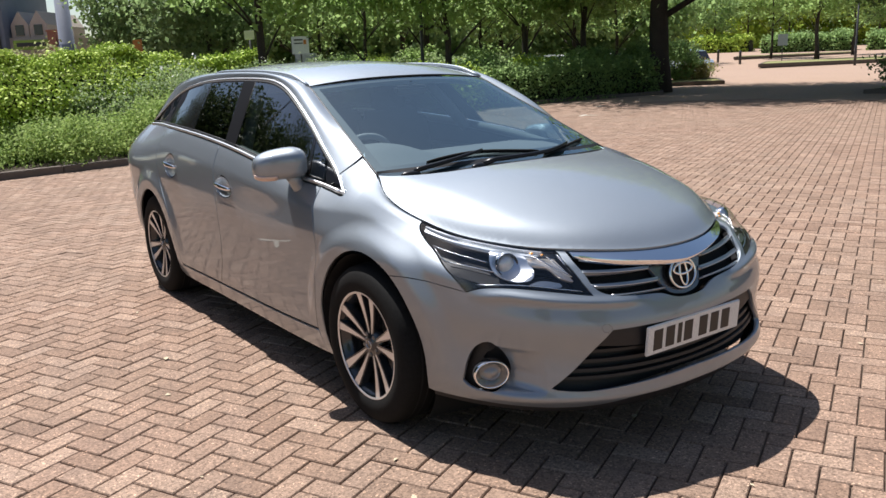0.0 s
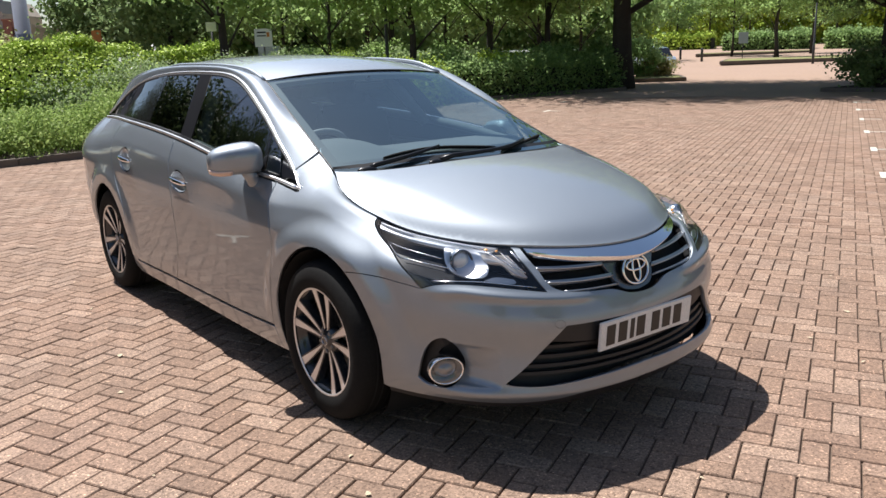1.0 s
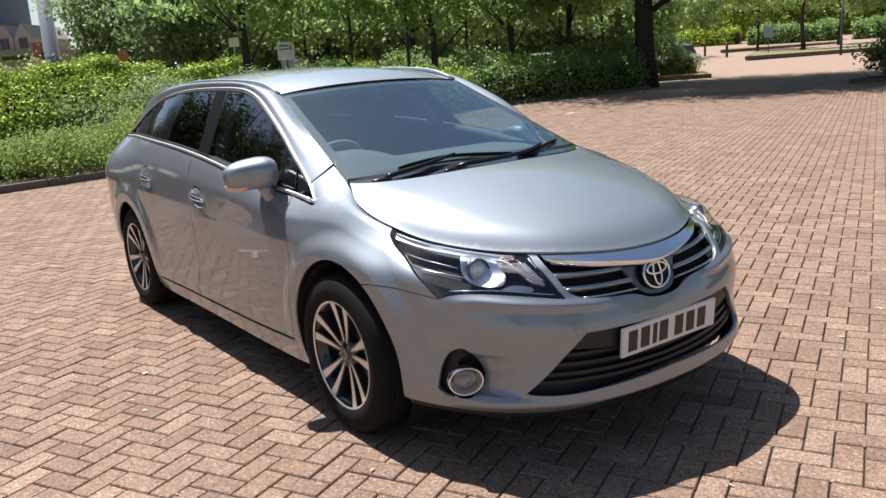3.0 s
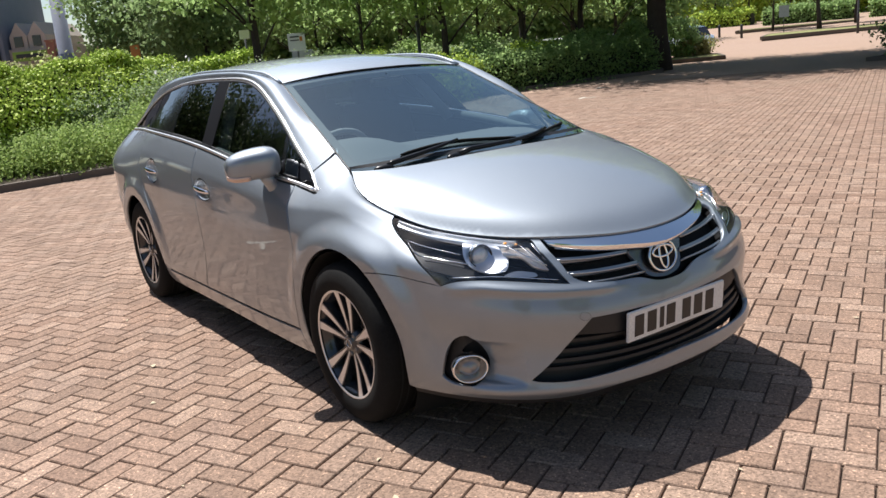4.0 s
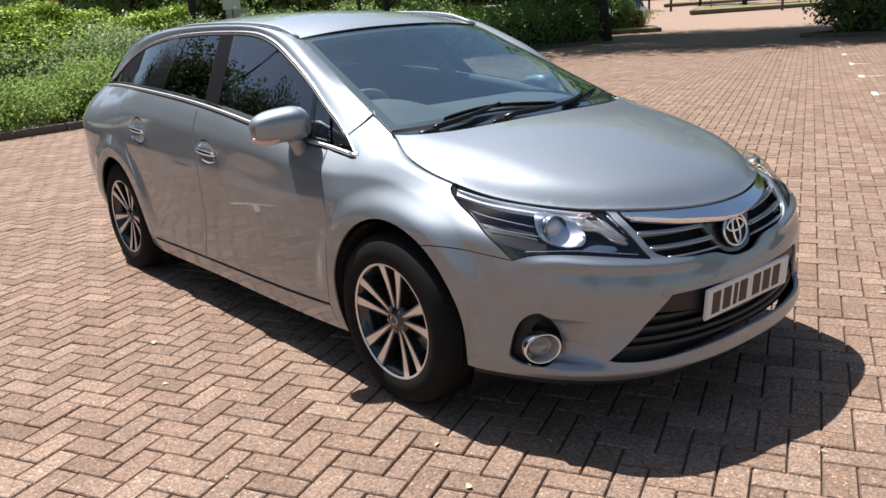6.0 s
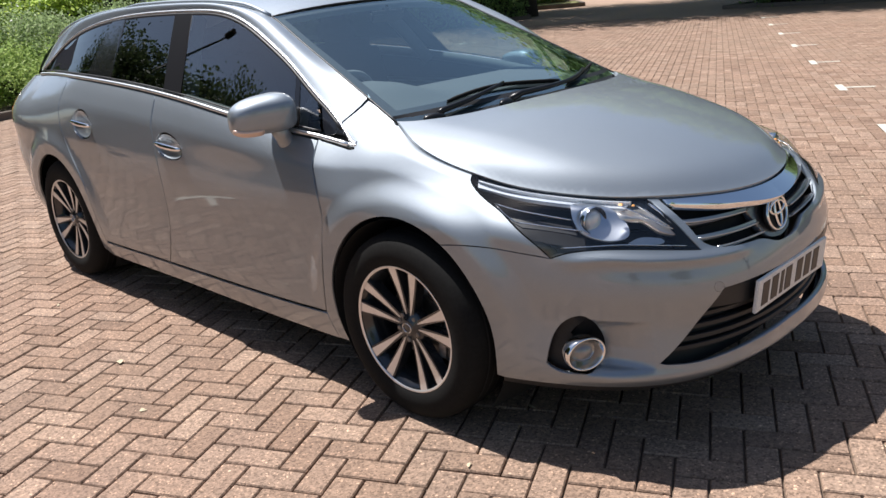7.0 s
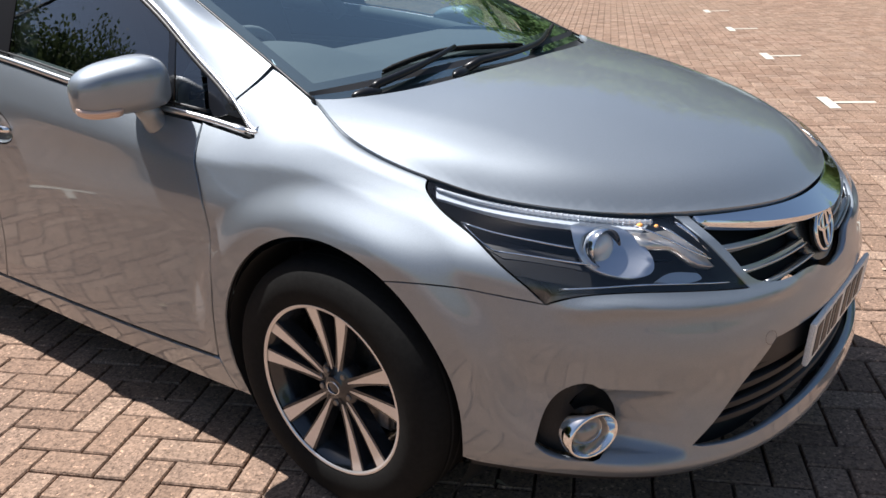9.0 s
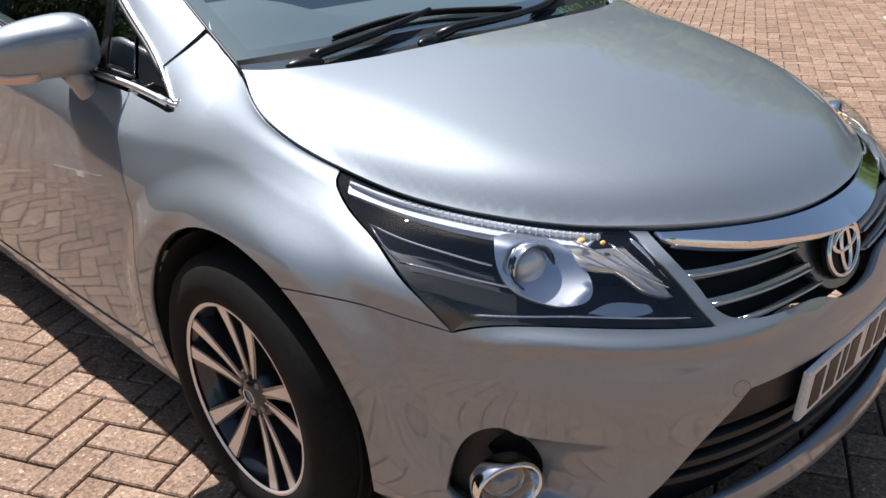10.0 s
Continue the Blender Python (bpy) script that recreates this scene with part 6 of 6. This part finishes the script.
part("body", block_bm([((0, 0, .95), (.5, .75, 1.9))], .02), GREY_METAL, cab)
part("door", block_bm([((.26, 0, .95), (.02, .66, 1.7))], .006), GREY_METAL, cab)
x, y = spot(.413, 74)
sign(x, y, 2.4, .8, .9, GREY_METAL, "grey sign board on a pale post", face_cam)
x, y = spot(-.372, 40)
sign(x, y, 2.9, .42, .75, ORANGE, "small orange sign panel on a post", face_cam)

for c, d in ((.362, 71), (.335, 77)):
    x, y = spot(c, d)
    t = thing("bollard", "dark timber bollard on the paving", "bollard", "bollards", (x, y, rise(d)))
    v, f = tube_data([(0, 0, -.1), (0, 0, 1.0), (0, 0, 1.06), (0, 0, 1.08)], [.10, .10, .08, .02], 12)
    link("post", v, f, METAL, t)


def island(a, b, c, d, label):
    loop = [spot(*a), spot(*b), spot(*c), spot(*d)]
    t = thing("kerbed_island", label, "kerb", kind="structure", at=(0, 0, rise((a[1] + c[1]) / 2)))
    slab("grass", loop, .14, GRASS, t)
    for i in range(4):
        p, q = Vector((*loop[i], .04)), Vector((*loop[(i + 1) % 4], .04))
        k = part("kerb", block_bm([((0, 0, 0), ((q - p).length, .16, .24))], .02), KERB, t)
        k.matrix_local = pose(*((p + q) / 2), 0, 0, math.degrees(math.atan2(q.y - p.y, q.x - p.x)))


island((.386, 62), (.56, 66), (.56, 80), (.395, 72), "kerbed island with dry grass")
island((.355, 82), (.50, 88), (.50, 96), (.36, 90), "kerbed island with dry grass")
island((.255, 60), (.318, 61), (.312, 70), (.25, 70), "kerbed island with dry grass")
island((.275, 36.5), (.342, 37), (.335, 40), (.27, 40), "kerb end of a planted island")


def small_car(x, y, turn, mat, label):
    """A car far off: body, glasshouse, wheels."""
    t = thing("parked_car", label, "car", at=(x, y, 0), turn=turn)
    prof = [(-2.0, .35), (-2.02, .75), (-1.9, .92), (-1.2, .98), (1.0, .95), (1.75, .82), (2.0, .62), (2.02, .35)]
    cab_ = [(-1.75, .94), (-1.25, 1.38), (-.2, 1.47), (.35, 1.40), (1.05, .95)]

    def loft(pr, w0, w1):
        n = len(pr)
        v = [(px, -w0, z) for px, z in pr] + [(px, -w1, z + .0) for px, z in pr] + [(px, w1, z) for px, z in pr] + [(px, w0, z) for px, z in pr]
        v = [(px, y_ * (1 - .12 * max(0, z - .9)), z) for px, y_, z in v]
        f = [(k * n + i, k * n + i + 1, (k + 1) * n + i + 1, (k + 1) * n + i) for k in range(3) for i in range(n - 1)]
        f += [tuple(range(n)), tuple(range(3 * n, 4 * n))[::-1]]
        return v, f
    link("body", *loft(prof, .86, .80), mat, t, smooth=False)
    link("glasshouse", *loft(cab_, .76, .70), GLOSS_BLACK, t, smooth=False)
    link("roof", *loft([(-1.30, 1.36), (-.2, 1.49), (.40, 1.41)], .60, .56), mat, t, smooth=False)
    for wx in (-1.25, 1.3):
        for s in (-1, 1):
            link("wheel", *moved(lathe_data([(.0005, .1), (.18, .1), (.2, .11), (.3, .1), (.31, .0), (.3, -.1)], 20), Matrix.Translation((wx, s * .76, .31))), RUBBER, t)


WHITE_CAR = material("white_car_paint", (.72, .74, .76), .3, 0, .8)
BLUE_CAR = material("pale_blue_car_paint", (.42, .52, .66), .3, .1, .8)
DARK_CAR = material("dark_car_paint", (.05, .06, .08), .3, .2, .8)
small_car(*spot(.128, 38), 150, WHITE_CAR, "white car parked behind the hedge")
small_car(*spot(.2935, 47), 148, BLUE_CAR, "pale blue hatchback parked beyond the tree")
small_car(*spot(.215, 64), 60, WHITE_CAR, "white car parked under the trees")
small_car(*spot(-.405, 46), 60, BLUE_CAR, "pale car parked behind the hedge")
small_car(*spot(-.345, 44), 60, WHITE_CAR, "white car parked behind the hedge")
small_car(*spot(-.365, 45), 60, DARK_CAR, "dark car parked behind the hedge")


def office(x, y, turn):
    """Local x towards the car park, y along the front."""
    t = thing("office_building", "grey and buff office building with brick pier and clad column", "building", at=(x, y, 0), turn=turn)
    part("wall", block_bm([((-3, -6.6, 6), (6, 8.4, 12))], .03), SLATE, t, "grey clad wall")
    part("side_wall", block_bm([((-4, -1.2, 1.9), (7, 3.6, 3.8))], .03), RENDERED, t, "buff rendered wall")
    for yy in (-1.75, -.65):
        bm = bmesh.new()
        vs = [bm.verts.new(p) for p in ((-.6, yy - .52, 3.8), (-.6, yy + .52, 3.8), (-.6, yy + .52, 4.5), (-.6, yy, 5.3), (-.6, yy - .52, 4.5), (-6, yy - .52, 3.8), (-6, yy + .52, 3.8), (-6, yy + .52, 4.5), (-6, yy, 5.3), (-6, yy - .52, 4.5))]
        for f in ((0, 1, 2, 3, 4), (5, 9, 8, 7, 6), (1, 6, 7, 2), (2, 7, 8, 3), (3, 8, 9, 4), (0, 4, 9, 5)):
            bm.faces.new([vs[i] for i in f])
        g = part("gable", bm, RENDERED, t, "buff gabled bay")
        part("window", block_bm([((-.58, yy, 4.2), (.06, .5, .6))], .01), GLOSS_BLACK, g, "dark window")
    link("column", *tube_data([(.6, 1.43, 0), (.6, 1.43, 3.2), (.6, 1.43, 3.25), (.6, 1.43, 7.5)], [.50, .49, .42, .36], 20), SLATE, t, "grey clad tapering column")
    link("drainpipe", *tube_data([(.12, -2.75, 0), (.12, -2.75, 12)], .10, 10), METAL, t)
    part("pier", block_bm([((.4, .62, 2.0), (.5, .5, 4.0)), ((.4, .62, 4.05), (.6, .6, .12))], .02), BRICKS, t, "red brick pier")
    for yy in (-3.9, -5.6, -7.3):
        for zz in (1.8, 4.8, 7.8):
            w = part("window", block_bm([((.02, yy, zz), (.08, 1.1, 1.5))], .01), GLOSS_BLACK, t, "dark window")
            part("frame", block_bm([((.05, yy, zz - .78), (.16, 1.25, .07))], .01), WHITE_BOARD, w)
    b = part("sign_board", block_bm([((.2, -.80, 3.32), (.1, 2.15, .56))], .02), GREEN_BOARD, t, "green sign board with dark bar")
    part("bar", block_bm([((.27, -.80, 3.34), (.04, 1.7, .22))], 0), INK, b)


office(*spot(-.482, 55), HEAD + 180)
x, y = spot(-.425, 78)
pav = thing("pavilion", "small pavilion with pale hipped roof", "building", at=(x, y, 0), turn=30)
part("wall", block_bm([((0, 0, 1.3), (4, 4, 2.6))], .03), BRICKS, pav)
bm = bmesh.new()
bmesh.ops.create_cone(bm, cap_ends=True, segments=4, radius1=3.4, radius2=.2, depth=1.6, matrix=Matrix.Translation((0, 0, 3.4)) @ pose(0, 0, 0, 0, 0, 45))
part("roof", bm, WHITE_BOARD, pav, "pale hipped roof")
fence = thing("fence", "dark timber fence behind the hedge", "fence", at=(*spot(-.45, 40), 0), turn=HEAD + 90 - 20)
for i in range(30):
    part("board", block_bm([((i * .45 - 5, 0, .95), (.43, .04, 1.9))], .005, 1), METAL, fence)

# ---- nearest paving blocks, one by one ----
shapes = {}
for wx, wy in ((2, 1), (1, 2)):
    v, f = block_shape(wx, wy)
    me = bpy.data.meshes.new("block")
    me.from_pydata(v, [], f)
    me.materials.append(BLOCK)
    shapes[wx] = me
for i in near_set:
    ob = new("block", shapes[int(WX[i])])
    ob.parent = pavement
    ob.matrix_local = pose(float(CX[i]), float(CY[i]), float(rng.normal(-.0006, .0011)), float(rng.normal(0, .35)), float(rng.normal(0, .35)), 26.2)
